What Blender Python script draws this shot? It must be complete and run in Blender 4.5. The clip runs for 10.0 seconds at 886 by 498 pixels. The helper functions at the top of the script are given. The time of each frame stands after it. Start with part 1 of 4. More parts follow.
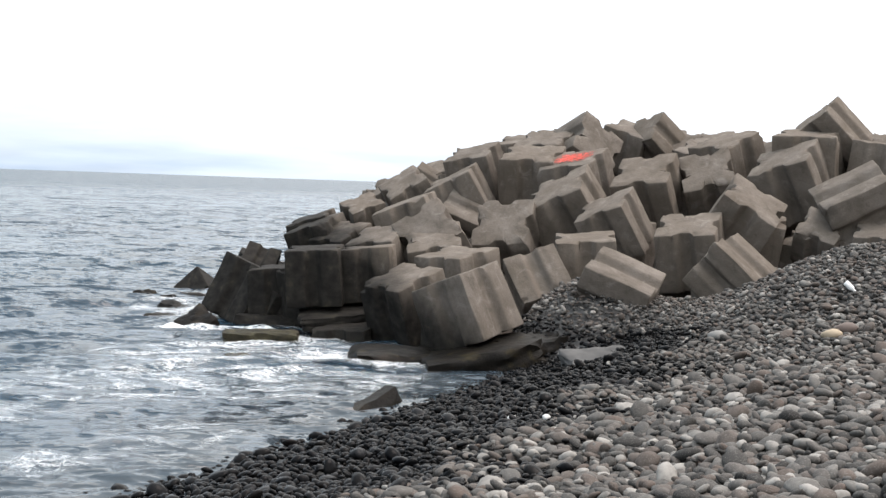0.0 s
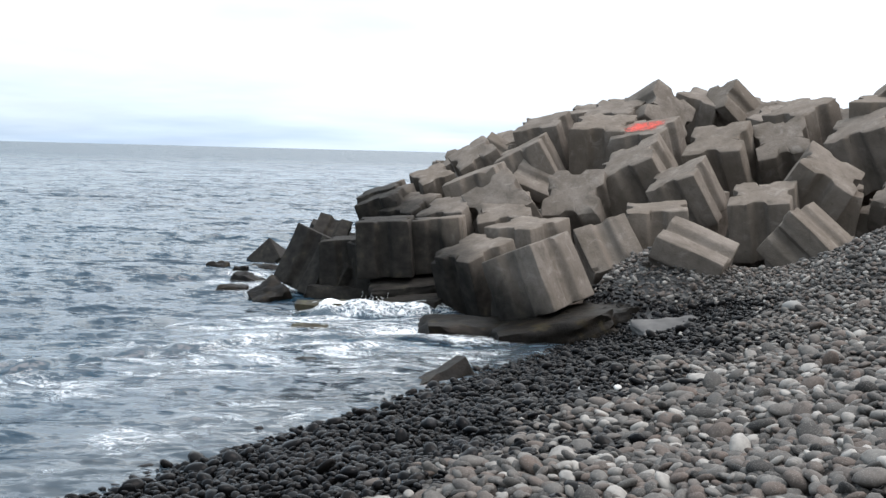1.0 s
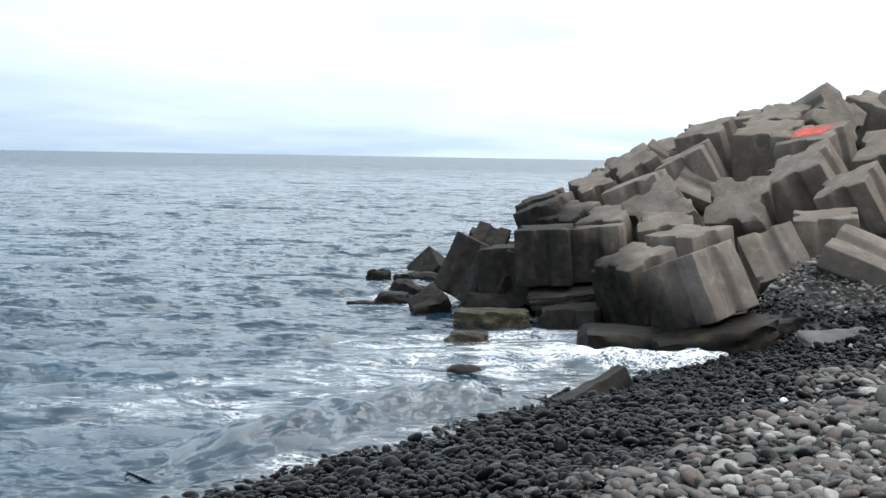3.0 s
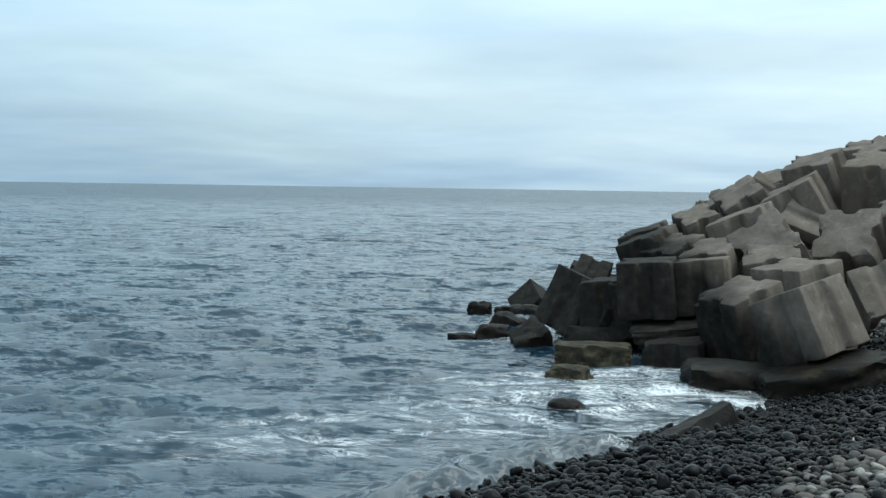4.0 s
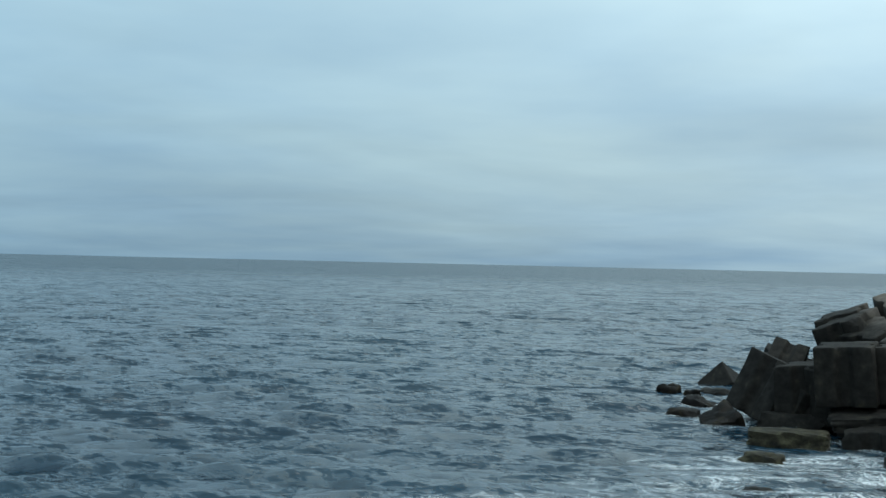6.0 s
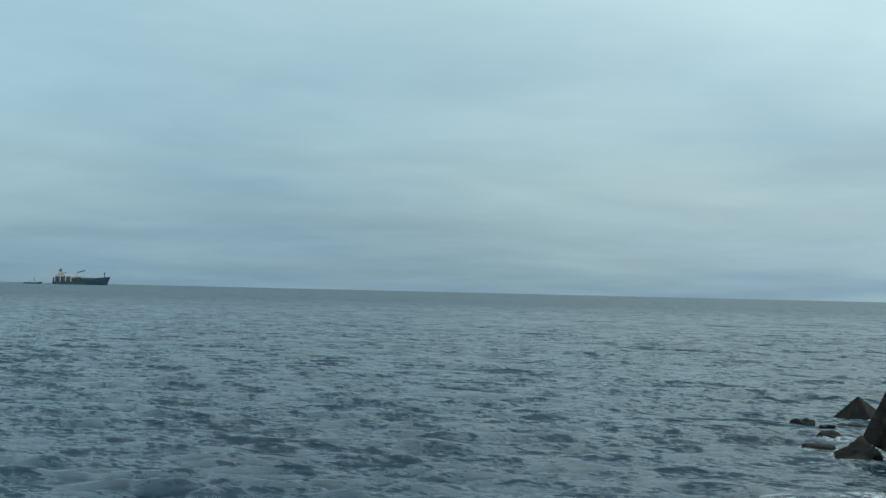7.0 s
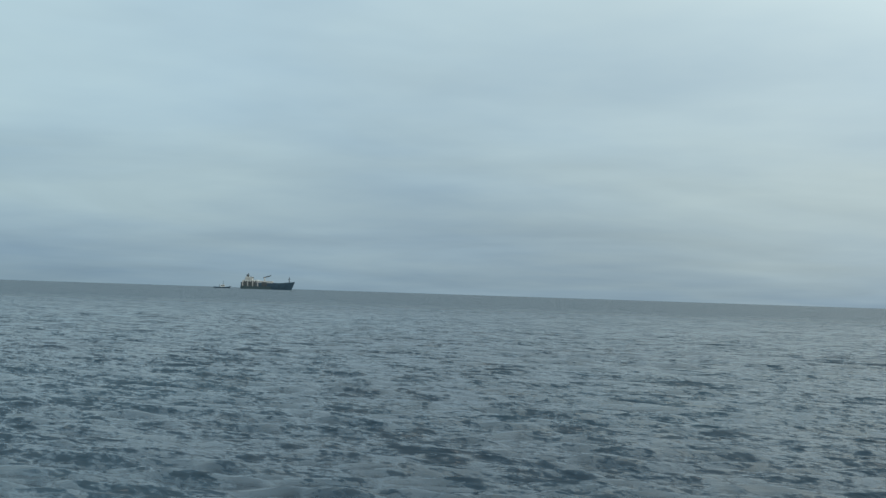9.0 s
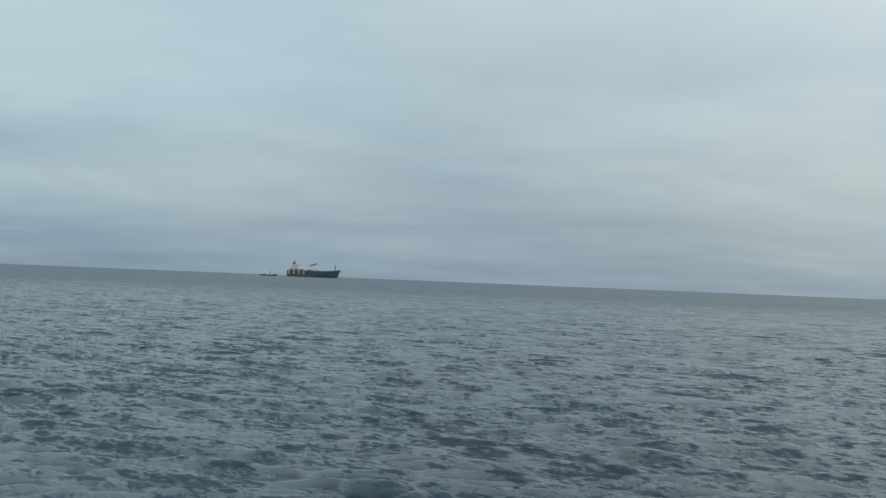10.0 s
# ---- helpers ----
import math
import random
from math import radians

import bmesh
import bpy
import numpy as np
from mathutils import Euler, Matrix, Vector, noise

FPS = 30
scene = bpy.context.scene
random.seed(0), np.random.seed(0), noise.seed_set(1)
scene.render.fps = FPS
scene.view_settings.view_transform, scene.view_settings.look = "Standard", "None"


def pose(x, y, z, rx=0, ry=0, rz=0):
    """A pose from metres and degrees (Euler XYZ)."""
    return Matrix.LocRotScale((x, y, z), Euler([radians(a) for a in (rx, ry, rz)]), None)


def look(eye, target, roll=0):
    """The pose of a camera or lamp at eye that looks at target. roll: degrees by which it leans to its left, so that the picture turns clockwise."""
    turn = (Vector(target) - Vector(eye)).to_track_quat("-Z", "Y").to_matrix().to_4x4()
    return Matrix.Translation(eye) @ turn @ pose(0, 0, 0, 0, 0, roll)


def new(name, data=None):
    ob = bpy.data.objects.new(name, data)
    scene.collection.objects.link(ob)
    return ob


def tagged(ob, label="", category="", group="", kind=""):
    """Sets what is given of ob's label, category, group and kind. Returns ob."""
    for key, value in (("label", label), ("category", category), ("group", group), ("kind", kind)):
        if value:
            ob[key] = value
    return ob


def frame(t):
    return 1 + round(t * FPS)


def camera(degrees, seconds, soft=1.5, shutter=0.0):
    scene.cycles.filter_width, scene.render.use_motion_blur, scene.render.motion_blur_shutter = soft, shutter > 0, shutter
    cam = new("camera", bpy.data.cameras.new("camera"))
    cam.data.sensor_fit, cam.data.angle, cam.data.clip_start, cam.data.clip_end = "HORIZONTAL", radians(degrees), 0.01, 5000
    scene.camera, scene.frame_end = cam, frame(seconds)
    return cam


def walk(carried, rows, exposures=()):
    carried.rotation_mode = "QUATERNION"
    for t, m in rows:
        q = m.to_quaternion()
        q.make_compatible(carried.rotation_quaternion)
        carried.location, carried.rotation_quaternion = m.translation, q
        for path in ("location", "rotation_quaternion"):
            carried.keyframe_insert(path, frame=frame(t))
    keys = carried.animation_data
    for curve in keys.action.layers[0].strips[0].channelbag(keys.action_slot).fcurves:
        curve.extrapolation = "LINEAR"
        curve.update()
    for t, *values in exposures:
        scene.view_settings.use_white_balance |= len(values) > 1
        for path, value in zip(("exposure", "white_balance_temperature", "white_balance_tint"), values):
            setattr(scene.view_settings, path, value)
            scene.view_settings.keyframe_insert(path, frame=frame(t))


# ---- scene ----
# ======== camera: held by someone who stands on the beach and turns to the left ========
EYE_Z = 4.5
cam = camera(40.5, 10.0, soft=1.45)


def turn(yaw, pitch, roll):
    return pose(0, 0, EYE_Z, 90 + pitch, roll, yaw)


walk(cam, [
    (0.0, turn(0.0, -3.15, -1.98)), (0.5, turn(1.41, -4.12, -1.84)), (1.0, turn(3.32, -4.65, -1.49)),
    (1.5, turn(5.22, -4.80, -1.39)), (2.0, turn(6.80, -4.93, -1.17)), (2.5, turn(8.84, -4.99, -1.32)),
    (2.7, turn(9.58, -4.78, -1.18)), (4.0, turn(15.69, -2.95, -0.89)), (4.5, turn(17.44, -1.66, -1.11)),
    (5.0, turn(19.16, -0.69, -1.17)), (5.5, turn(21.59, -0.02, -1.31)), (5.7, turn(22.74, 0.23, -1.33)),
    (7.0, turn(30.56, 2.00, -1.35)), (7.5, turn(32.85, 2.06, -1.49)), (8.0, turn(35.62, 2.21, -1.45)),
    (8.5, turn(37.54, 2.03, -1.50)), (9.0, turn(38.98, 2.10, -1.89)), (9.5, turn(40.65, 1.95, -2.10)),
    (10.0, turn(41.13, 1.50, -2.33))],
    exposures=[(0.0, 1.03, 6900, 22), (1.0, 0.97, 6540, 20), (2.7, 1.02, 6420, 19), (3.8, 0.52, 6150, 8), (4.5, 0.20, 5730, 4), (5.5, 0.0, 5720, 3), (7.0, -0.24, 5920, -1), (8.5, -0.20, 6140, 4), (10.0, -0.16, 6700, 12)])

# ======== light: overcast sky, veiled sun high behind the beach on the landward side ========
SUN_EL, SUN_AZ = 62.0, 80.0      # degrees; azimuth clockwise from +y
world = bpy.data.worlds.new("overcast_sky")
scene.world = world
world.use_nodes = True
wt = world.node_tree
wt.nodes.clear()


def set_node(n, operation="", data_type="", blend_type="", feature="", attribute_name=""):
    """Set what is given of a node's choices."""
    if operation:
        n.operation = operation
    if data_type:
        n.data_type = data_type
    if blend_type:
        n.blend_type = blend_type
    if feature:
        n.feature = feature
    if attribute_name:
        n.attribute_name = attribute_name
    return n


def wn(kind, **kw):
    return set_node(wt.nodes.new(kind), **kw)


w_out, w_bg = wn("ShaderNodeOutputWorld"), wn("ShaderNodeBackground")
w_sky = wn("ShaderNodeTexSky")
w_sky.sky_type, w_sky.sun_disc, w_sky.sun_elevation, w_sky.sun_rotation = "NISHITA", False, radians(SUN_EL), radians(SUN_AZ)
w_sky.dust_density, w_sky.air_density = 3.0, 1.2
w_co, w_sep = wn("ShaderNodeTexCoord"), wn("ShaderNodeSeparateXYZ")
wt.links.new(w_co.outputs["Generated"], w_sep.inputs[0])
# cloud sheet seen at a slant: direction divided by height gives long flat streaks near the horizon
w_h = wn("ShaderNodeMath", operation="ADD")
w_h.inputs[1].default_value = 0.11
wt.links.new(w_sep.outputs["Z"], w_h.inputs[0])
w_habs = wn("ShaderNodeMath", operation="MAXIMUM")
w_habs.inputs[1].default_value = 0.05
wt.links.new(w_h.outputs[0], w_habs.inputs[0])
w_div = wn("ShaderNodeVectorMath", operation="DIVIDE")
w_cmb = wn("ShaderNodeCombineXYZ")
for i in range(3):
    wt.links.new(w_habs.outputs[0], w_cmb.inputs[i])
wt.links.new(w_co.outputs["Generated"], w_div.inputs[0])
wt.links.new(w_cmb.outputs[0], w_div.inputs[1])
w_n1 = wn("ShaderNodeTexNoise")
w_n1.inputs["Scale"].default_value, w_n1.inputs["Detail"].default_value, w_n1.inputs["Roughness"].default_value = 0.55, 5.0, 0.5
wt.links.new(w_div.outputs[0], w_n1.inputs["Vector"])
w_r1 = wn("ShaderNodeValToRGB")
w_r1.color_ramp.elements[0].position, w_r1.color_ramp.elements[0].color = 0.32, (0.56, 0.67, 0.77, 1)
w_r1.color_ramp.elements[1].position, w_r1.color_ramp.elements[1].color = 0.68, (0.83, 0.90, 0.90, 1)
wt.links.new(w_n1.outputs["Fac"], w_r1.inputs[0])
# haze: bluer and darker low down, brighter higher up
w_el = wn("ShaderNodeMapRange")
w_el.inputs[1].default_value, w_el.inputs[2].default_value = 0.0, 0.28
wt.links.new(w_sep.outputs["Z"], w_el.inputs[0])
w_haze = wn("ShaderNodeValToRGB")
w_haze.color_ramp.elements[0].color = (0.57, 0.64, 0.70, 1)
w_haze.color_ramp.elements[1].color = (1.2, 1.23, 1.2, 1)
wt.links.new(w_el.outputs[0], w_haze.inputs[0])
w_mul = wn("ShaderNodeMix", data_type="RGBA", blend_type="MULTIPLY")
w_mul.inputs["Factor"].default_value = 1.0
wt.links.new(w_r1.outputs[0], w_mul.inputs["A"])
wt.links.new(w_haze.outputs[0], w_mul.inputs["B"])
# thin darker and lighter streaks across the sheet
w_str = wn("ShaderNodeMapping")
w_str.inputs["Scale"].default_value, w_str.inputs["Location"].default_value = (0.55, 0.55, 2.6), (3.1, 1.7, 0.4)
wt.links.new(w_div.outputs[0], w_str.inputs["Vector"])
w_n2 = wn("ShaderNodeTexNoise")
w_n2.inputs["Scale"].default_value, w_n2.inputs["Detail"].default_value, w_n2.inputs["Distortion"].default_value = 1.1, 4.0, 0.6
wt.links.new(w_str.outputs[0], w_n2.inputs["Vector"])
w_r2 = wn("ShaderNodeMapRange")
for i, v in enumerate((0.32, 0.64, 0.91, 1.05)):
    w_r2.inputs[i + 1].default_value = v
wt.links.new(w_n2.outputs["Fac"], w_r2.inputs[0])
# thinner cloud towards the sun's side and overhead
w_side = wn("ShaderNodeMapRange")
for i, v in enumerate((-0.5, 0.25, 0.98, 1.38)):
    w_side.inputs[i + 1].default_value = v
wt.links.new(w_sep.outputs["X"], w_side.inputs[0])
w_top = wn("ShaderNodeMapRange")
for i, v in enumerate((0.25, 0.95, 1.0, 1.6)):
    w_top.inputs[i + 1].default_value = v
wt.links.new(w_sep.outputs["Z"], w_top.inputs[0])
w_amount = wn("ShaderNodeMath", operation="MULTIPLY")
wt.links.new(w_side.outputs[0], w_amount.inputs[0])
wt.links.new(w_top.outputs[0], w_amount.inputs[1])
w_ten = wn("ShaderNodeMath", operation="MULTIPLY")
w_ten.inputs[1].default_value = 10.0
w_strk = wn("ShaderNodeMath", operation="MULTIPLY")
wt.links.new(w_amount.outputs[0], w_strk.inputs[0])
# one long grey bank of cloud low over the sea, off the breakwater
w_bank = wn("ShaderNodeMath", operation="MULTIPLY")
w_bx, w_bz, w_bz2, w_bn = wn("ShaderNodeMapRange"), wn("ShaderNodeMapRange"), wn("ShaderNodeMapRange"), wn("ShaderNodeMapRange")
for node, sock, values in ((w_bx, w_sep.outputs["X"], (-0.34, -0.10, 0.0, 1.0)), (w_bz, w_sep.outputs["Z"], (0.08, 0.105, 0.0, 1.0)), (w_bz2, w_sep.outputs["Z"], (0.145, 0.115, 0.0, 1.0)), (w_bn, w_n2.outputs["Fac"], (0.35, 0.6, 0.35, 1.0))):
    node.interpolation_type = "SMOOTHSTEP"
    for i, v in enumerate(values):
        node.inputs[i + 1].default_value = v
    wt.links.new(sock, node.inputs[0])
w_b1, w_b2, w_b3 = wn("ShaderNodeMath", operation="MULTIPLY"), wn("ShaderNodeMath", operation="MULTIPLY"), wn("ShaderNodeMath", operation="MULTIPLY")
for node, p, q in ((w_b1, w_bx, w_bz), (w_b2, w_b1, w_bz2), (w_b3, w_b2, w_bn)):
    wt.links.new(p.outputs[0], node.inputs[0])
    wt.links.new(q.outputs[0], node.inputs[1])
w_b4 = wn("ShaderNodeMapRange")
w_b4.inputs[3].default_value, w_b4.inputs[4].default_value = 1.0, 0.80
wt.links.new(w_b3.outputs[0], w_b4.inputs[0])
wt.links.new(w_r2.outputs[0], w_bank.inputs[0])
wt.links.new(w_b4.outputs[0], w_bank.inputs[1])
wt.links.new(w_bank.outputs[0], w_strk.inputs[1])
wt.links.new(w_strk.outputs[0], w_ten.inputs[0])
w_scale = wn("ShaderNodeVectorMath", operation="SCALE")
wt.links.new(w_ten.outputs[0], w_scale.inputs["Scale"])
# bluer where the sheet is thin over the open sea, whiter towards the sun's side
w_fx = wn("ShaderNodeMapRange")
for i, v in enumerate((-0.85, 0.0, 0.0, 1.0)):
    w_fx.inputs[i + 1].default_value = v
wt.links.new(w_sep.outputs["X"], w_fx.inputs[0])
w_hue = wn("ShaderNodeValToRGB")
w_hue.color_ramp.elements[0].color, w_hue.color_ramp.elements[1].color = (0.78, 0.89, 0.95, 1), (1.0, 0.985, 0.95, 1)
wt.links.new(w_fx.outputs[0], w_hue.inputs[0])
w_tint = wn("ShaderNodeMix", data_type="RGBA", blend_type="MULTIPLY")
w_tint.inputs["Factor"].default_value = 1.0
wt.links.new(w_mul.outputs["Result"], w_tint.inputs["A"])
wt.links.new(w_hue.outputs[0], w_tint.inputs["B"])
wt.links.new(w_tint.outputs["Result"], w_scale.inputs[0])
w_mix = wn("ShaderNodeMix", data_type="RGBA")
w_mix.inputs["Factor"].default_value = 0.85        # cloud cover over the clear sky
wt.links.new(w_sky.outputs[0], w_mix.inputs["A"])
wt.links.new(w_scale.outputs[0], w_mix.inputs["B"])
wt.links.new(w_mix.outputs["Result"], w_bg.inputs["Color"])
w_bg.inputs["Strength"].default_value = 0.1
wt.links.new(w_bg.outputs[0], w_out.inputs[0])

sun = new("sun", bpy.data.lights.new("sun", "SUN"))
sun.data.energy, sun.data.angle, sun.data.color = 1.2, radians(35), (1.0, 0.95, 0.88)
sun_dir = Vector((math.sin(radians(SUN_AZ)) * math.cos(radians(SUN_EL)), math.cos(radians(SUN_AZ)) * math.cos(radians(SUN_EL)), math.sin(radians(SUN_EL))))
sun.matrix_world = look(sun_dir * 100, (0, 0, 0))


# ======== materials ========
class Mat:
    """A node material under construction, with short ways to add nodes."""

    def __init__(self, name):
        self.m = bpy.data.materials.new(name)
        self.m.use_nodes = True
        self.t = self.m.node_tree
        self.b = self.t.nodes["Principled BSDF"]
        self.out = self.t.nodes["Material Output"]
        self.co = self.n("ShaderNodeTexCoord")
        self.geo = self.n("ShaderNodeNewGeometry")

    def n(self, kind, **kw):
        return set_node(self.t.nodes.new(kind), **kw)

    def link(self, a, b):
        self.t.links.new(a, b)

    def put(self, sock, v):
        if isinstance(v, (int, float)):
            sock.default_value = v
        elif isinstance(v, tuple):
            sock.default_value = (*v, 1) if len(v) == 3 and sock.type == "RGBA" else v
        else:
            self.link(v, sock)

    def noise(self, vec, scale, detail=4, rough=0.55, dist=0.0):
        k = self.n("ShaderNodeTexNoise")
        self.put(k.inputs["Vector"], vec)
        for s, v in (("Scale", scale), ("Detail", detail), ("Roughness", rough), ("Distortion", dist)):
            k.inputs[s].default_value = v
        return k.outputs["Fac"]

    def voronoi(self, vec, scale, feature="F1"):
        k = self.n("ShaderNodeTexVoronoi", feature=feature)
        self.put(k.inputs["Vector"], vec)
        k.inputs["Scale"].default_value = scale
        return k.outputs["Distance"]

    def stretch(self, vec, s):
        k = self.n("ShaderNodeMapping")
        self.put(k.inputs["Vector"], vec)
        k.inputs["Scale"].default_value = s
        return k.outputs[0]

    def math(self, op, a, b=0.0):
        k = self.n("ShaderNodeMath", operation=op)
        self.put(k.inputs[0], a)
        self.put(k.inputs[1], b)
        return k.outputs[0]

    def range(self, v, a, b, c=0.0, d=1.0, smooth=True):
        k = self.n("ShaderNodeMapRange")
        if smooth:
            k.interpolation_type = "SMOOTHSTEP"
        self.put(k.inputs[0], v)
        for i, x in enumerate((a, b, c, d)):
            self.put(k.inputs[i + 1], x)
        return k.outputs[0]

    def mix(self, f, a, b, blend="MIX"):
        k = self.n("ShaderNodeMix", data_type="RGBA", blend_type=blend)
        self.put(k.inputs["Factor"], f)
        self.put(k.inputs["A"], a)
        self.put(k.inputs["B"], b)
        return k.outputs["Result"]

    def ramp(self, f, *stops):
        k = self.n("ShaderNodeValToRGB")
        self.put(k.inputs[0], f)
        e = k.color_ramp.elements
        while len(e) < len(stops):
            e.new(0.5)
        for el, (p, c) in zip(e, stops):
            el.position, el.color = p, (*c, 1)
        return k.outputs[0]

    def bump(self, *layers):
        last = None
        for h, dist, strength in layers:
            k = self.n("ShaderNodeBump")
            self.put(k.inputs["Height"], h)
            k.inputs["Distance"].default_value, k.inputs["Strength"].default_value = dist, strength
            if last:
                self.link(last, k.inputs["Normal"])
            last = k.outputs[0]
        self.link(last, self.b.inputs["Normal"])

    def done(self, color, rough=0.8, **kw):
        self.put(self.b.inputs["Base Color"], color)
        self.put(self.b.inputs["Roughness"], rough)
        for k, v in kw.items():
            self.put(self.b.inputs[k.replace("_", " ")], v)
        return self.m


def flat_paint(name, color, rough=0.6, metal=0.0):
    k = Mat(name)
    f = k.noise(k.co.outputs["Object"], 0.25, 5)
    return k.done(k.mix(k.range(f, 0.3, 0.7), color, tuple(c * 0.7 for c in color)), rough, Metallic=metal)


def mat_concrete():
    k = Mat("weathered_concrete")
    ob, pos = k.co.outputs["Object"], k.geo.outputs["Position"]
    rnd = k.n("ShaderNodeObjectInfo").outputs["Random"]
    base = k.ramp(k.noise(pos, 1.1, 6, 0.6), (0.3, (0.0783, 0.0657, 0.054)), (0.5, (0.1143, 0.0972, 0.0828)), (0.72, (0.1521, 0.1323, 0.1161)))
    base = k.mix(k.range(rnd, 0, 1, 0.0, 0.45), base, (0.108, 0.0864, 0.0675))
    # rain streaks run down the sides along the block's own height
    streak = k.noise(k.stretch(ob, (3.2, 3.2, 0.6)), 1.0, 5, 0.65, 0.5)
    base = k.mix(k.range(streak, 0.48, 0.74, 0, 0.42), base, (0.0486, 0.0423, 0.0369))
    # pale lime bloom and dark lichen in clouds
    bloom = k.noise(pos, 2.3, 7, 0.68, 0.6)
    base = k.mix(k.range(bloom, 0.52, 0.72, 0, 0.55), base, (0.2016, 0.1782, 0.1584))
    base = k.mix(k.range(bloom, 0.46, 0.30, 0, 0.5), base, (0.0495, 0.0423, 0.0351))
    # fine grain and pores
    grain = k.noise(pos, 34, 5, 0.7)
    base = k.mix(k.range(grain, 0.35, 0.65, 0, 0.28), base, (0.072, 0.0621, 0.0531))
    pores = k.voronoi(pos, 16)
    base = k.mix(k.range(pores, 0.16, 0.05, 0, 0.5), base, (0.0405, 0.0342, 0.0315))
    # tide and splash stain: dark algae below a ragged line that climbs towards the open sea
    sep = k.n("ShaderNodeSeparateXYZ")
    k.link(pos, sep.inputs[0])
    seaward = k.math("MULTIPLY", k.math("MINIMUM", sep.outputs["X"], 2.5), 0.6)
    level = k.math("ADD", sep.outputs["Z"], seaward)
    level = k.math("ADD", level, k.math("MULTIPLY", k.noise(k.stretch(pos, (1.6, 1.6, 0.7)), 1.0, 4), 1.1))
    wet = k.range(level, 2.35, 1.15)
    weed = k.ramp(k.noise(pos, 4, 5), (0.35, (0.0105, 0.0096, 0.0088)), (0.6, (0.021, 0.0192, 0.0168)), (0.75, (0.037, 0.033, 0.024)))
    col = k.mix(k.math("MULTIPLY", wet, 0.985), base, weed)
    k.bump((k.noise(pos, 3.5, 6, 0.6), 0.05, 0.7), (grain, 0.006, 0.7), (pores, 0.006, 0.4))
    return k.done(col, k.range(wet, 0, 1, 0.9, 0.75), Specular_IOR_Level=0.05)


def mat_stone(name, dark, mid, light, rough, tint, spec):
    """Sea-worn basalt cobbles; each stone takes its own shade."""
    k = Mat(name)
    pos = k.geo.outputs["Position"]
    rnd = k.math("FRACT", k.math("ADD", k.geo.outputs["Random Per Island"], k.n("ShaderNodeObjectInfo").outputs["Random"]))
    col = k.ramp(rnd, (0.0, dark), (0.35, mid), (0.62, tint), (0.8, mid), (1.0, light))
    col = k.mix(k.range(k.noise(pos, 9, 5, 0.6), 0.35, 0.7, 0, 0.4), col, dark)
    col = k.mix(k.range(k.noise(pos, 70, 3, 0.6), 0.5, 0.75, 0, 0.35), col, light)
    k.bump((k.noise(pos, 22, 5, 0.6), 0.008, 0.5), (k.noise(pos, 90, 3), 0.002, 0.5))
    return k.done(col, rough, Specular_IOR_Level=spec)


def mat_rock():
    k = Mat("wet_seaweed_rock")
    pos = k.geo.outputs["Position"]
    col = k.ramp(k.noise(pos, 1.8, 6, 0.6), (0.3, (0.003, 0.0026, 0.0022)), (0.52, (0.0065, 0.0054, 0.0043)), (0.7, (0.014, 0.0105, 0.0075)))
    col = k.mix(k.range(k.noise(pos, 3.1, 4), 0.56, 0.72, 0, 0.7), col, (0.026, 0.02, 0.009))
    k.bump((k.noise(pos, 4, 6, 0.6), 0.06, 0.7), (k.noise(pos, 28, 4), 0.012, 0.6))
    return k.done(col, 0.55, Specular_IOR_Level=0.08)


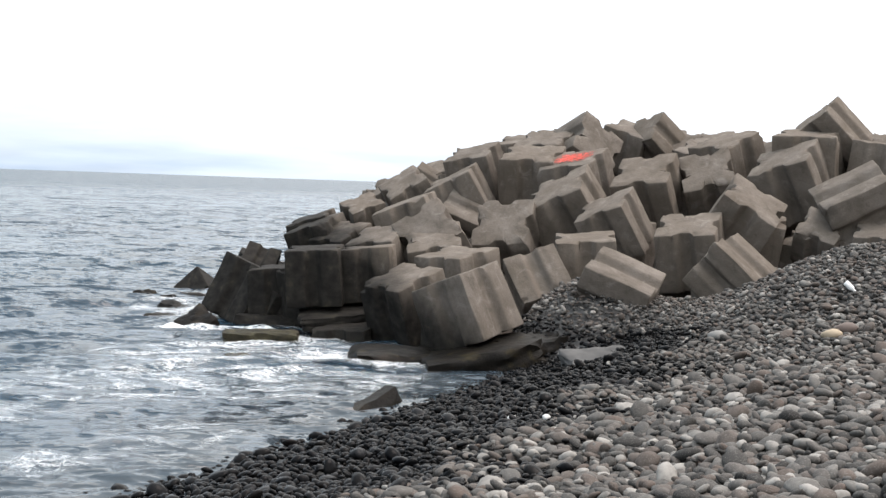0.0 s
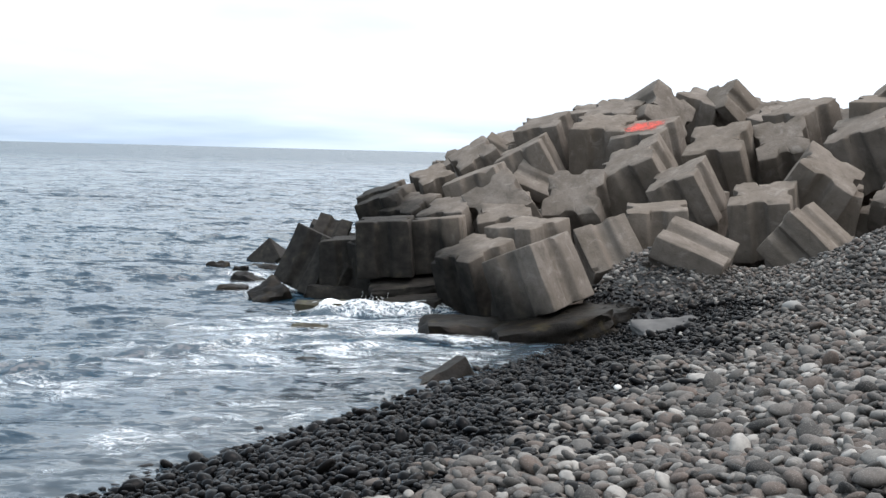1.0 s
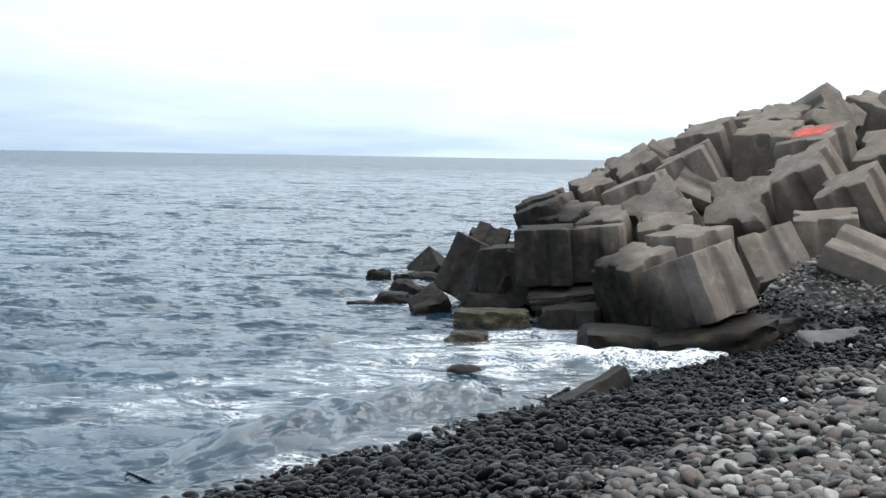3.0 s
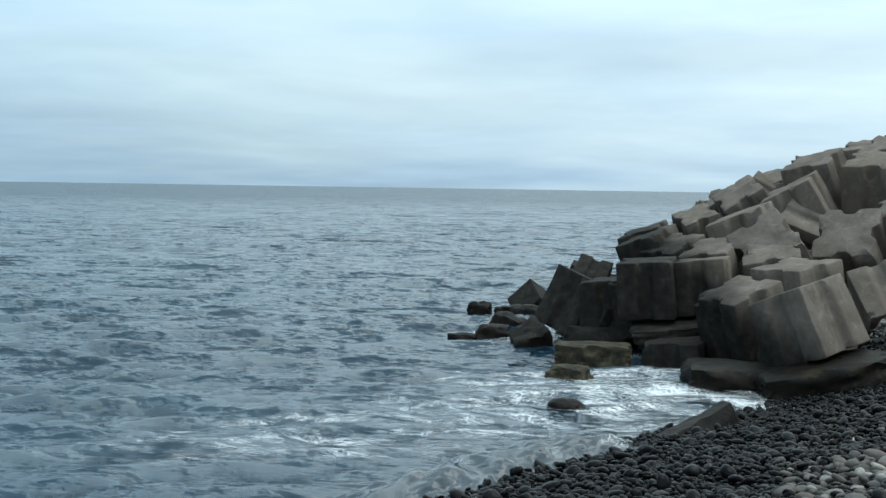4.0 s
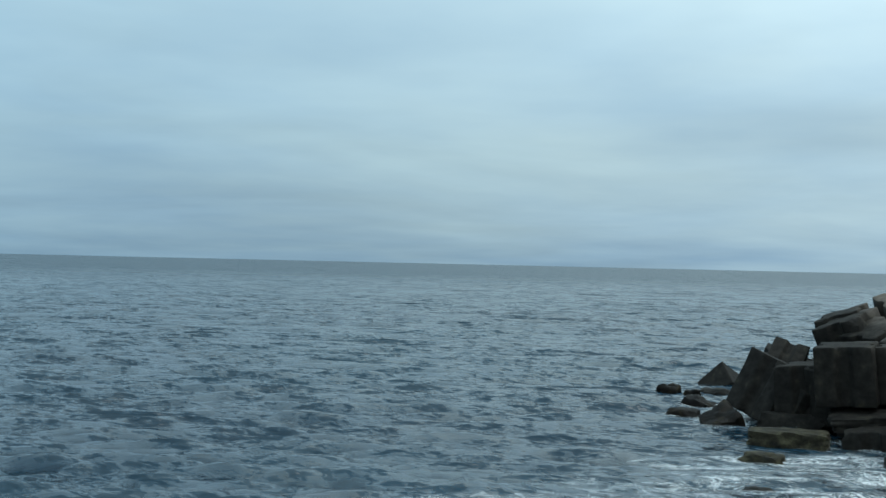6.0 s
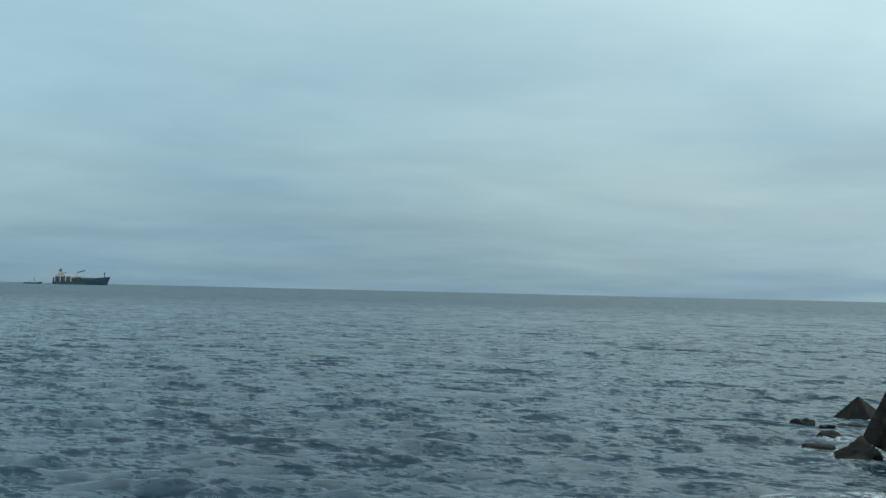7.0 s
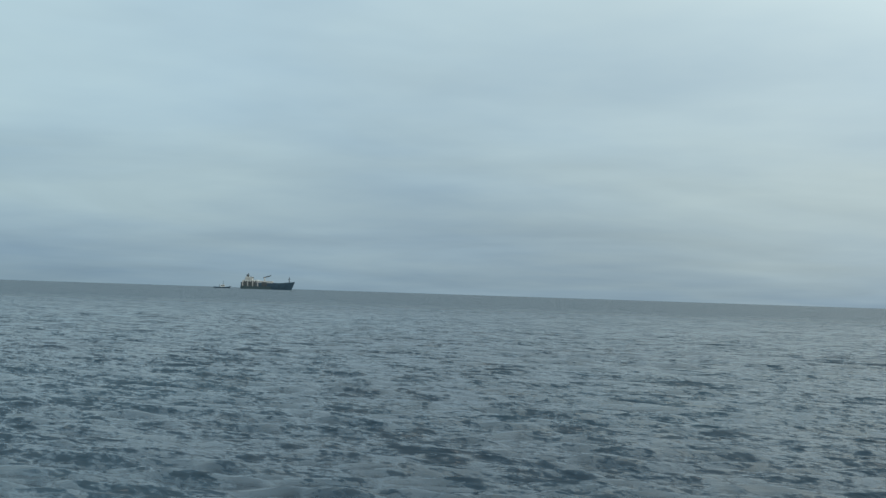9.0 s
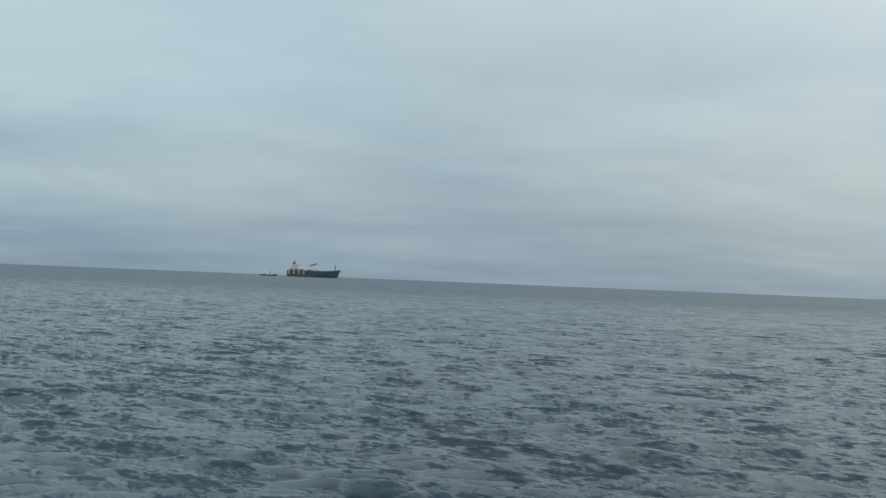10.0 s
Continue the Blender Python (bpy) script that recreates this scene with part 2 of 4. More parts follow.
def mat_sea():
    """Water with ripples at four scales on top of the modelled waves."""
    k = Mat("sea_water")
    ob = k.co.outputs["Object"]
    # ripples lie across the wind, a little longer than deep
    turned = k.n("ShaderNodeMapping")
    k.link(ob, turned.inputs["Vector"])
    turned.inputs["Rotation"].default_value, turned.inputs["Scale"].default_value = (0, 0, radians(-25)), (0.62, 1.15, 1)
    lie = turned.outputs[0]

    def slopes(scale, strength, detail, rough, dist, patch=(0.38, 0.66, 0.5, 1.5)):
        nz = k.n("ShaderNodeTexNoise")
        k.put(nz.inputs["Vector"], lie)
        for s, v in (("Scale", scale), ("Detail", detail), ("Roughness", rough), ("Distortion", dist)):
            nz.inputs[s].default_value = v
        sub = k.n("ShaderNodeVectorMath", operation="SUBTRACT")
        k.link(nz.outputs["Color"], sub.inputs[0])
        sub.inputs[1].default_value = (0.5, 0.5, 0.5)
        mul = k.n("ShaderNodeVectorMath", operation="MULTIPLY")
        k.link(sub.outputs[0], mul.inputs[0])
        mul.inputs[1].default_value = (strength * 0.85, strength, 0.0)
        # steep water comes in patches
        gust = k.n("ShaderNodeVectorMath", operation="SCALE")
        k.link(mul.outputs[0], gust.inputs[0])
        k.link(k.range(k.noise(lie, scale * 0.4, 2, 0.5, 0.6), *patch), gust.inputs["Scale"])
        return gust.outputs[0]

    total = k.geo.outputs["Normal"]
    for args in ((0.2, 1.3, 3, 0.55, 0.3, (0.46, 0.60, 0.0, 1.8)), (0.62, 2.1, 3, 0.55, 0.3, (0.42, 0.62, 0.5, 1.5)), (1.6, 2.0, 3, 0.6, 0.4, (0.40, 0.62, 0.7, 1.5)), (4.2, 2.4, 4, 0.62, 0.4, (0.38, 0.66, 0.8, 1.4))):
        add = k.n("ShaderNodeVectorMath", operation="ADD")
        k.link(total, add.inputs[0])
        k.link(slopes(*args), add.inputs[1])
        total = add.outputs[0]
    unit = k.n("ShaderNodeVectorMath", operation="NORMALIZE")
    k.link(total, unit.inputs[0])
    k.link(unit.outputs[0], k.b.inputs["Normal"])
    deep = k.mix(k.range(k.noise(ob, 0.05, 3), 0.35, 0.65), (0.0062, 0.020, 0.034), (0.011, 0.030, 0.046))
    # milky with stirred-up silt and air in the shallows along the beach
    sep = k.n("ShaderNodeSeparateXYZ")
    k.link(k.geo.outputs["Position"], sep.inputs[0])
    off = k.math("SUBTRACT", k.math("MULTIPLY", k.math("SUBTRACT", sep.outputs["Y"], 16.3), 0.45), k.math("MULTIPLY", k.math("ADD", sep.outputs["X"], 4.63), 0.89))
    off = k.math("ADD", off, k.math("MULTIPLY", k.noise(k.geo.outputs["Position"], 0.35, 4, 0.6), 6.0))
    col = k.mix(k.range(off, 7.0, 2.0, 0, 0.6), deep, (0.046, 0.053, 0.057))
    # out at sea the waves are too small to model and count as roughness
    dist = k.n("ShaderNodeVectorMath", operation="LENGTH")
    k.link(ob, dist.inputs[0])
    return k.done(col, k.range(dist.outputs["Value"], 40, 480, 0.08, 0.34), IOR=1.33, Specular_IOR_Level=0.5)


def mat_foam():
    """Sea foam: white lace with open cells, thinning out to its rim."""
    k = Mat("sea_foam")
    ob = k.co.outputs["Object"]
    warp = k.n("ShaderNodeVectorMath", operation="ADD")
    nz = k.n("ShaderNodeTexNoise")
    k.put(nz.inputs["Vector"], ob)
    nz.inputs["Scale"].default_value, nz.inputs["Detail"].default_value, nz.inputs["Roughness"].default_value = 1.2, 7.0, 0.65
    k.link(ob, warp.inputs[0])
    k.link(nz.outputs["Color"], warp.inputs[1])
    cells = k.voronoi(k.stretch(warp.outputs[0], (1.0, 1.3, 1)), 2.5, "DISTANCE_TO_EDGE")
    fine = k.voronoi(k.stretch(warp.outputs[0], (1.0, 1.3, 1)), 8.0, "DISTANCE_TO_EDGE")
    lace = k.math("MAXIMUM", k.range(cells, 0.075, 0.0), k.math("MULTIPLY", k.range(fine, 0.14, 0.0), 0.75))
    dens = k.n("ShaderNodeAttribute", attribute_name="foam_amount").outputs["Fac"]
    patch = k.range(k.noise(k.stretch(ob, (0.8, 1.5, 1)), 0.75, 5, 0.65, 0.8), 0.30, 0.72)
    amount = k.math("MULTIPLY", k.math("ADD", patch, k.math("SUBTRACT", dens, 0.75)), 1.0)
    thick = k.math("MULTIPLY", k.math("MAXIMUM", k.math("SUBTRACT", dens, 0.92), 0.0), 1.0)
    solid = k.range(k.math("ADD", k.math("ADD", amount, thick), k.math("MULTIPLY", k.noise(ob, 5, 5, 0.7), 0.9)), 1.78, 2.3)
    alpha = k.math("MAXIMUM", k.math("MULTIPLY", k.math("MULTIPLY", k.range(amount, 0.0, 0.9), lace), 0.68), solid)
    # a thin milky veil of air in the water between the strands
    veil = k.math("MULTIPLY", k.range(k.noise(ob, 1.4, 5, 0.65), 0.42, 0.80), 0.10)
    alpha = k.math("MULTIPLY", k.math("MAXIMUM", alpha, veil), k.range(dens, 0.0, 0.45))
    k.bump((k.noise(ob, 12, 4), 0.03, 0.6))
    return k.done((0.80, 0.83, 0.84), 0.7, Alpha=alpha)


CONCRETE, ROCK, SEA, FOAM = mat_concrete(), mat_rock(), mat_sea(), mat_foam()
DRY = mat_stone("dry_cobble", (0.020, 0.019, 0.018), (0.088, 0.083, 0.077), (0.25, 0.235, 0.215), 0.85, (0.082, 0.063, 0.053), 0.12)
WET = mat_stone("wet_cobble", (0.002, 0.002, 0.0024), (0.0042, 0.0042, 0.0046), (0.018, 0.018, 0.019), 0.14, (0.007, 0.006, 0.0055), 0.045)


# ======== helpers for meshes ========
def as_object(name, bm, material, smooth=False):
    me = bpy.data.meshes.new(name)
    bm.normal_update()
    bm.to_mesh(me)
    bm.free()
    me.materials.append(material)
    if smooth:
        me.shade_smooth()
    return new(name, me)


def part(name, bm, material, parent, label="", smooth=False):
    ob = as_object(name, bm, material, smooth)
    ob.parent = parent
    return tagged(ob, label) if label else ob


def raw_object(name, verts, faces, material, smooth=True):
    me = bpy.data.meshes.new(name)
    me.from_pydata(verts, [], faces)
    me.materials.append(material)
    me.update()
    if smooth:
        me.shade_smooth()
    return new(name, me)


def box(bm, x0, x1, y0, y1, z0, z1, bevel=0.0):
    r = bmesh.ops.create_cube(bm, size=1.0, matrix=Matrix.Translation(((x0 + x1) / 2, (y0 + y1) / 2, (z0 + z1) / 2)) @ Matrix.Diagonal((x1 - x0, y1 - y0, z1 - z0, 1)))
    if bevel:
        edges = list({e for v in r["verts"] for e in v.link_edges})
        bmesh.ops.bevel(bm, geom=edges, offset=bevel, segments=2, affect="EDGES", profile=0.6)
    return bm


def smoothstep(a, b, x):
    t = np.clip((x - a) / (b - a), 0, 1)
    return t * t * (3 - 2 * t)


# ======== the beach: a slope of cobbles, heaped up against the breakwater ========
def shore_distance(x, y):
    """Metres landward of the water line."""
    return (x + 4.63) * 0.89 - (y - 16.3) * 0.45


def beach_height(x, y):
    u = shore_distance(x, y)
    slope = np.where(u > 0, 0.2 * u, 0.16 * u)
    slope = np.where(u > 11, 2.2 + (u - 11) * 0.06, slope)
    heap = 1.82 * np.exp(-((x - 10.5) / 4.8) ** 2 - ((y - 28.0) / 6.5) ** 2)
    toe = 1.75 * smoothstep(27.4, 31.2, y) * (1 - smoothstep(34, 38, y)) * np.exp(-((x - 3.7) / 2.0) ** 2)
    stand = 0.62 * np.exp(-(x ** 2 + y ** 2) / 20)
    bumps = 0.10 * np.sin(x * 1.3 + y * 0.4) * np.sin(y * 0.9 - x * 0.3) * smoothstep(1, 4, u)
    return slope + heap + toe + stand + bumps


def build_beach():
    xs, ys = np.linspace(-60, 90, 200), np.linspace(-40, 120, 214)
    gx, gy = np.meshgrid(xs, ys)
    gz = np.maximum(beach_height(gx, gy), -5) - 0.10
    n = len(xs)
    verts = np.stack([gx, gy, gz], -1).reshape(-1, 3).tolist()
    faces = [(j * n + i, j * n + i + 1, (j + 1) * n + i + 1, (j + 1) * n + i) for j in range(len(ys) - 1) for i in range(n - 1)]
    k = Mat("grit_between_cobbles")
    pos = k.geo.outputs["Position"]
    k.bump((k.voronoi(pos, 7), 0.08, 0.8))
    grit = k.done(k.ramp(k.voronoi(pos, 8), (0.0, (0.075, 0.072, 0.068)), (0.6, (0.026, 0.025, 0.024))), 0.8)
    return tagged(raw_object("ground", verts, faces, grit), "dark grit slope under the cobbles of the beach", "beach", kind="structure")


def stone_shapes(count, detail=2):
    """Unit cobbles: flattened, lopsided, smooth."""
    shapes = []
    rng = random.Random(4)
    for i in range(count):
        bm = bmesh.new()
        bmesh.ops.create_icosphere(bm, subdivisions=detail, radius=1.0)
        off = Vector((rng.uniform(0, 50), rng.uniform(0, 50), rng.uniform(0, 50)))
        a, b, c = rng.uniform(1.0, 1.45), rng.uniform(0.75, 1.0), rng.uniform(0.42, 0.68)
        for v in bm.verts:
            p = v.co.copy()
            k = 1 + 0.22 * noise.noise(p * 1.1 + off) + 0.06 * noise.noise(p * 2.6 + off)
            v.co = Vector((p.x * a, p.y * b, p.z * c)) * k
        bm.verts.ensure_lookup_table()
        shapes.append((np.array([v.co[:] for v in bm.verts]), [[v.index for v in f.verts] for f in bm.faces]))
        bm.free()
    return shapes


def build_cobbles(ground):
    rng = np.random.default_rng(7)
    shapes, plain = stone_shapes(14), stone_shapes(14, 1)
    spots = []
    step = 0.122
    for gx in np.arange(-6.5, 15.0, step):
        for gy in np.arange(7.5, 39.0, step):
            x, y = gx + rng.uniform(-0.5, 0.5) * step, gy + rng.uniform(-0.5, 0.5) * step
            u = shore_distance(x, y)
            if u < -0.9 or abs(x) > 0.42 * y + 1.0:
                continue
            z = float(beach_height(np.float64(x), np.float64(y)))
            big = rng.random()
            r = rng.uniform(0.055, 0.096) if big < 0.94 else rng.uniform(0.096, 0.165)
            if rng.random() < 0.25:
                r *= 0.7
            lift = rng.uniform(-0.055, 0.045) + (0.03 if r > 0.12 else 0)
            wet_line = 1.12 + 0.30 * noise.noise(Vector((x * 0.6, y * 0.6, 3))) + 0.22 * noise.noise(Vector((x * 1.7, y * 1.7, 8))) + 0.11 * rng.normal() + 0.35 * float(smoothstep(23, 26, y) - smoothstep(26.9, 28.4, y))
            wet = z < wet_line
            r *= 0.86 if wet else 1.0 - 0.2 * float(smoothstep(17, 22, y))
            spots.append((x, y, z + lift, r, wet))
    groups = {True: ([], []), False: ([], [])}
    meshes = {}
    singles, totals = 0, {True: 0, False: 0}
    for x, y, z, r, wet in spots:
        i = int(rng.integers(len(shapes)))
        e = Euler((rng.normal() * 0.35 - 0.1, rng.normal() * 0.35 - 0.15, rng.uniform(0, 6.283)))
        # stones of the strip at the walker's feet are single pieces
        if 10.3 < y < 13.2 and singles < 300 and abs(x) < 0.40 * y:
            key = (i, wet)
            if key not in meshes:
                me = bpy.data.meshes.new("cobble")
                me.from_pydata(shapes[i][0].tolist(), [], shapes[i][1])
                me.materials.append(WET if wet else DRY)
                me.shade_smooth()
                meshes[key] = me
            ob = new("cobble", meshes[key])
            ob.matrix_world = Matrix.LocRotScale((x, y, z), e, (r, r, r))
            ob.parent = ground
            singles += 1
            continue
        m = np.array(e.to_matrix())
        verts, faces = groups[wet]
        base = totals[wet]
        v, f = shapes[i] if y < 25 else plain[i]
        verts.append(v * r @ m.T + (x, y, z))
        faces.append((f, base))
        totals[wet] += len(v)
    # coarser ones round the place where the viewer stands
    for gx in np.arange(-7.0, 9.0, 0.27):
        for gy in np.arange(-5.0, 7.5, 0.25):
            x, y = gx + rng.uniform(-0.1, 0.1), gy + rng.uniform(-0.1, 0.1)
            if shore_distance(x, y) < 0.5:
                continue
            z, r, i = float(beach_height(np.float64(x), np.float64(y))), rng.uniform(0.11, 0.17), int(rng.integers(len(plain)))
            m = np.array(Euler((rng.normal() * 0.3, rng.normal() * 0.3, rng.uniform(0, 6.283))).to_matrix())
            v, f = plain[i]
            wet = z < 1.1
            groups[wet][0].append(v * r @ m.T + (x, y, z - 0.02))
            groups[wet][1].append((f, totals[wet]))
            totals[wet] += len(v)
    for wet, name, material, label in ((True, "wet_cobbles", WET, "black wet rounded basalt cobbles along the water's edge"),
                                       (False, "dry_cobbles", DRY, "dry grey rounded basalt cobbles heaped on the beach")):
        verts, faces = groups[wet]
        if verts:
            ob = raw_object(name, np.concatenate(verts).tolist(), [[a + b for a in f] for fs, b in faces for f in fs], material)
            tagged(ob, label, "cobbles", kind="stuff")
    # stones that stand out by their colour or size
    for x, y, r, color, label in ((1.21, 18.77, 0.08, (0.45, 0.44, 0.42), "pale quartz-white cobble among wet black ones"), (1.7, 18.1, 0.07, (0.45, 0.44, 0.42), "pale quartz-white cobble among wet black ones"),
                                  (6.89, 20.91, 0.15, (0.30, 0.235, 0.16), "buff-orange cobble on the dry beach"), (7.2, 21.1, 0.17, (0.085, 0.06, 0.05), "rust-brown cobble on the dry beach"),
                                  (5.67, 24.29, 0.21, (0.15, 0.145, 0.135), "large grey boulder on the dry beach")):
        v, f = shapes[3]
        z = float(beach_height(np.float64(x), np.float64(y))) + r * 0.35
        ob = raw_object("loose_stone", (v * r).tolist(), f, flat_paint("single_stone", color, 0.8))
        ob.matrix_world = pose(x, y, z, 5, -8, x * 50)
        tagged(ob, label, "stone")
    # a washed-up white plastic bottle
    bx, by = 8.19, 23.93
    bz = float(beach_height(np.float64(bx), np.float64(by))) + 0.1
    bottle = tagged(new("plastic_bottle"), "white plastic bottle washed up on the cobbles", "bottle")
    bm = bmesh.new()
    prof = ((0.0, 0.05), (0.01, 0.058), (0.15, 0.058), (0.19, 0.045), (0.215, 0.024), (0.23, 0.024))
    rings = [[bm.verts.new((h, r * math.cos(a * math.pi / 8), r * math.sin(a * math.pi / 8))) for a in range(16)] for h, r in prof]
    for p, q in zip(rings, rings[1:]):
        for a in range(16):
            bm.faces.new((p[a], p[(a + 1) % 16], q[(a + 1) % 16], q[a]))
    bm.faces.new(rings[0][::-1])
    bm.faces.new(rings[-1])
    plastic = flat_paint("white_plastic", (0.8, 0.8, 0.78), 0.4)
    part("body", bm, plastic, bottle, smooth=True)
    bm = bmesh.new()
    bmesh.ops.create_cone(bm, cap_ends=True, segments=14, radius1=0.028, radius2=0.027, depth=0.03, matrix=pose(0.24, 0, 0, 0, 90, 0))
    part("cap", bm, plastic, bottle)
    bottle.matrix_world = pose(bx - 0.08, by, bz + 0.10, 0, 42, -15)


# ======== the sea ========
DRIFT = Vector((0.14, -0.30, 0))     # metres a second, towards the beach


def wave_train():
    """Wind waves of many lengths that run roughly towards the beach: wavelength, direction, amplitude and phase of each."""
    rng = np.random.default_rng(21)
    train = []
    for i in range(72):
        length = 0.55 * 15 ** ((i + rng.random()) / 72)
        course = math.atan2(-0.90, 0.42) + rng.normal() * 0.40
        steep = 0.041 * (0.75 + 0.5 * rng.random()) * (0.25 if length > 3.0 else 1.0)
        train.append((length, math.cos(course), math.sin(course), steep * length / (2 * math.pi), rng.uniform(0, 2 * math.pi)))
    return train


WAVES = wave_train()


def wave_shift(x, y):
    """How the wind moves the water at (x, y): sideways towards the crests, which sharpens them, and up or down; calmer by the shore."""
    r = np.hypot(x, y)
    off = -shore_distance(x, y)
    calm = 0.55 + 0.45 * smoothstep(1, 14, off)
    # rougher and smoother lanes
    lanes = 1.0 + 0.3 * np.sin(0.11 * x + 0.19 * y + 1.7 * np.sin(0.05 * x - 0.07 * y)) * np.sin(0.23 * x - 0.08 * y + 1.1 * np.sin(0.09 * y))
    spacing = np.maximum(r * 0.0052, 0.05)
    dx, dy, dz = np.zeros_like(r), np.zeros_like(r), np.zeros_like(r)
    for length, cx, cy, amp, phase in WAVES:
        k = 2 * math.pi / length
        a = amp * (1 - smoothstep(length / 4.5, length / 2.4, spacing)) * (lanes if length < 4 else 1.0) * calm
        p = k * (cx * x + cy * y) + phase
        c, sn = np.cos(p), np.sin(p)
        dz += a * c
        dx -= 0.55 * a * cx * sn
        dy -= 0.55 * a * cy * sn
    return dx, dy, dz


def build_sea():
    az = np.radians(np.concatenate([np.linspace(-75, -25, 24), np.linspace(-24, 63, 520), np.linspace(64, 165, 40)]))
    r = np.concatenate([np.geomspace(13, 330, 620), np.geomspace(332, 4980, 110)])
    ga, gr = np.meshgrid(az, r)
    x, y = -np.sin(ga) * gr, np.cos(ga) * gr
    dx, dy, z = wave_shift(x, y)
    n = len(az)
    verts = np.stack([x + dx, y + dy, z], -1).reshape(-1, 3)
    j, i = np.meshgrid(np.arange(len(r) - 1), np.arange(n - 1), indexing="ij")
    a = (j * n + i).ravel()
    faces = np.stack([a, a + n, a + n + 1, a + 1], -1)
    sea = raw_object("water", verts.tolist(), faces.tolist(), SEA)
    return tagged(sea, "grey-blue choppy sea under an overcast sky", "sea", kind="structure")


def foam_patch(x, y, rx, ry, turn_deg, strength, seed, label):
    """A raft of foam lying on the water's own waves, densest at its middle."""
    rng = random.Random(seed)
    off = Vector((rng.uniform(0, 90), rng.uniform(0, 90), 0))
    n = 90
    c, s = math.cos(radians(turn_deg)), math.sin(radians(turn_deg))
    verts, dens = [], []
    for j in range(n + 1):
        for i in range(n + 1):
            a, b = 2 * i / n - 1, 2 * j / n - 1
            px, py = a * rx, b * ry
            wx, wy = x + c * px - s * py, y + s * px + c * py
            verts.append((wx, wy))
            edge = 1 - math.hypot(a, b) + 0.55 * noise.noise(Vector((a * 2.2, b * 2.2, 0)) + off)
            dens.append(max(0.0, min(1.0, edge * 1.5)) * strength)
    xy = np.array(verts)
    dx, dy, dz = wave_shift(xy[:, 0], xy[:, 1])
    faces = [(j * (n + 1) + i, j * (n + 1) + i + 1, (j + 1) * (n + 1) + i + 1, (j + 1) * (n + 1) + i) for j in range(n) for i in range(n)]
    faces = [f for f in faces if max(dens[v] for v in f) > 0]
    ob = raw_object("foam", np.column_stack([xy[:, 0] + dx, xy[:, 1] + dy, dz + 0.022]).tolist(), faces, FOAM)
    at = ob.data.attributes.new("foam_amount", "FLOAT", "POINT")
    at.data.foreach_set("value", dens)
    return tagged(ob, label, "foam", kind="stuff")


def build_wave(name, half_x, half_y, height, seed, strength, label):
    """A travelling hump of water with a foaming crest on its leading side; its own origin at its middle."""
    nx, ny = 90, 60
    xs, ys = np.linspace(-half_x, half_x, nx), np.linspace(-half_y, half_y, ny)
    gx, gy = np.meshgrid(xs, ys)
    a, b = gx / half_x, gy / half_y + 0.18 * np.sin(gx * 0.9 + seed)
    lead = np.where(b < 0, 1 - smoothstep(0, 0.75, -b), 1 - smoothstep(0, 1.0, b))
    hump = height * lead * (1 - smoothstep(0.45, 1.0, np.abs(a)))
    rough = 0.09 * np.sin(5 * gx + 2 * np.sin(3 * gy + seed)) * np.sin(6 * gy + 1.5 * np.sin(2 * gx))
    gz = hump + rough * hump / height - 0.16
    verts = np.stack([gx, gy, gz], -1).reshape(-1, 3)
    faces = [(j * nx + i, j * nx + i + 1, (j + 1) * nx + i + 1, (j + 1) * nx + i) for j in range(ny - 1) for i in range(nx - 1)]
    wave = tagged(raw_object(name, verts.tolist(), faces, SEA), label, "wave")
    crest = raw_object("crest_foam", (verts + (0, 0, 0.02)).tolist(), faces, FOAM)
    amount = np.clip(strength * (hump / height) * np.where(b < 0.25, 1.0, 0.7), 0, 1.3).ravel()
    at = crest.data.attributes.new("foam_amount", "FLOAT", "POINT")
    at.data.foreach_set("value", amount.tolist())
    crest.parent = wave
    tagged(crest, "white broken foam on the crest")
    return wave


def build_splash(seed, spread, rise, count):
    """Spray thrown up where a wave meets the blocks: many small drops and torn sheets in one burst."""
    rng = random.Random(seed)
    drop = np.array(((1, 0, 0), (-1, 0, 0), (0, 1, 0), (0, -1, 0), (0, 0, 1), (0, 0, -1)), float)
    sides = ((0, 2, 4), (2, 1, 4), (1, 3, 4), (3, 0, 4), (2, 0, 5), (1, 2, 5), (3, 1, 5), (0, 3, 5))
    # drops follow a handful of jets that lean apart
    jets = [(rng.gauss(0, spread * 0.5), rng.gauss(0, 0.5), rng.uniform(0.45, 1.0)) for i in range(9)]
    verts, faces, base = [], [], 0
    for i in range(count):
        jx, lean, reach = rng.choice(jets)
        h = rise * reach * rng.random() ** 1.25
        r = rng.uniform(0.006, 0.019) * (1.5 - h / rise)
        x = jx + lean * h * 0.6 + rng.gauss(0, 0.05 + 0.14 * h)
        y = rng.gauss(0, 0.05 + 0.14 * h)
        e = np.array(Euler((rng.gauss(0, 0.5), lean * 0.6 + rng.gauss(0, 0.4), 0)).to_matrix())
        verts.append((drop * (r, r, r * rng.uniform(1, 3.5))) @ e.T + (x, y, h))
        faces += [[q + base for q in f] for f in sides]
        base += 6
    k = Mat("spray_white")
    mat = k.done((0.82, 0.84, 0.85), 0.6)
    return tagged(raw_object("splash", np.concatenate(verts).tolist(), faces, mat), "white burst of spray where a wave strikes the blocks", "spray", kind="stuff")


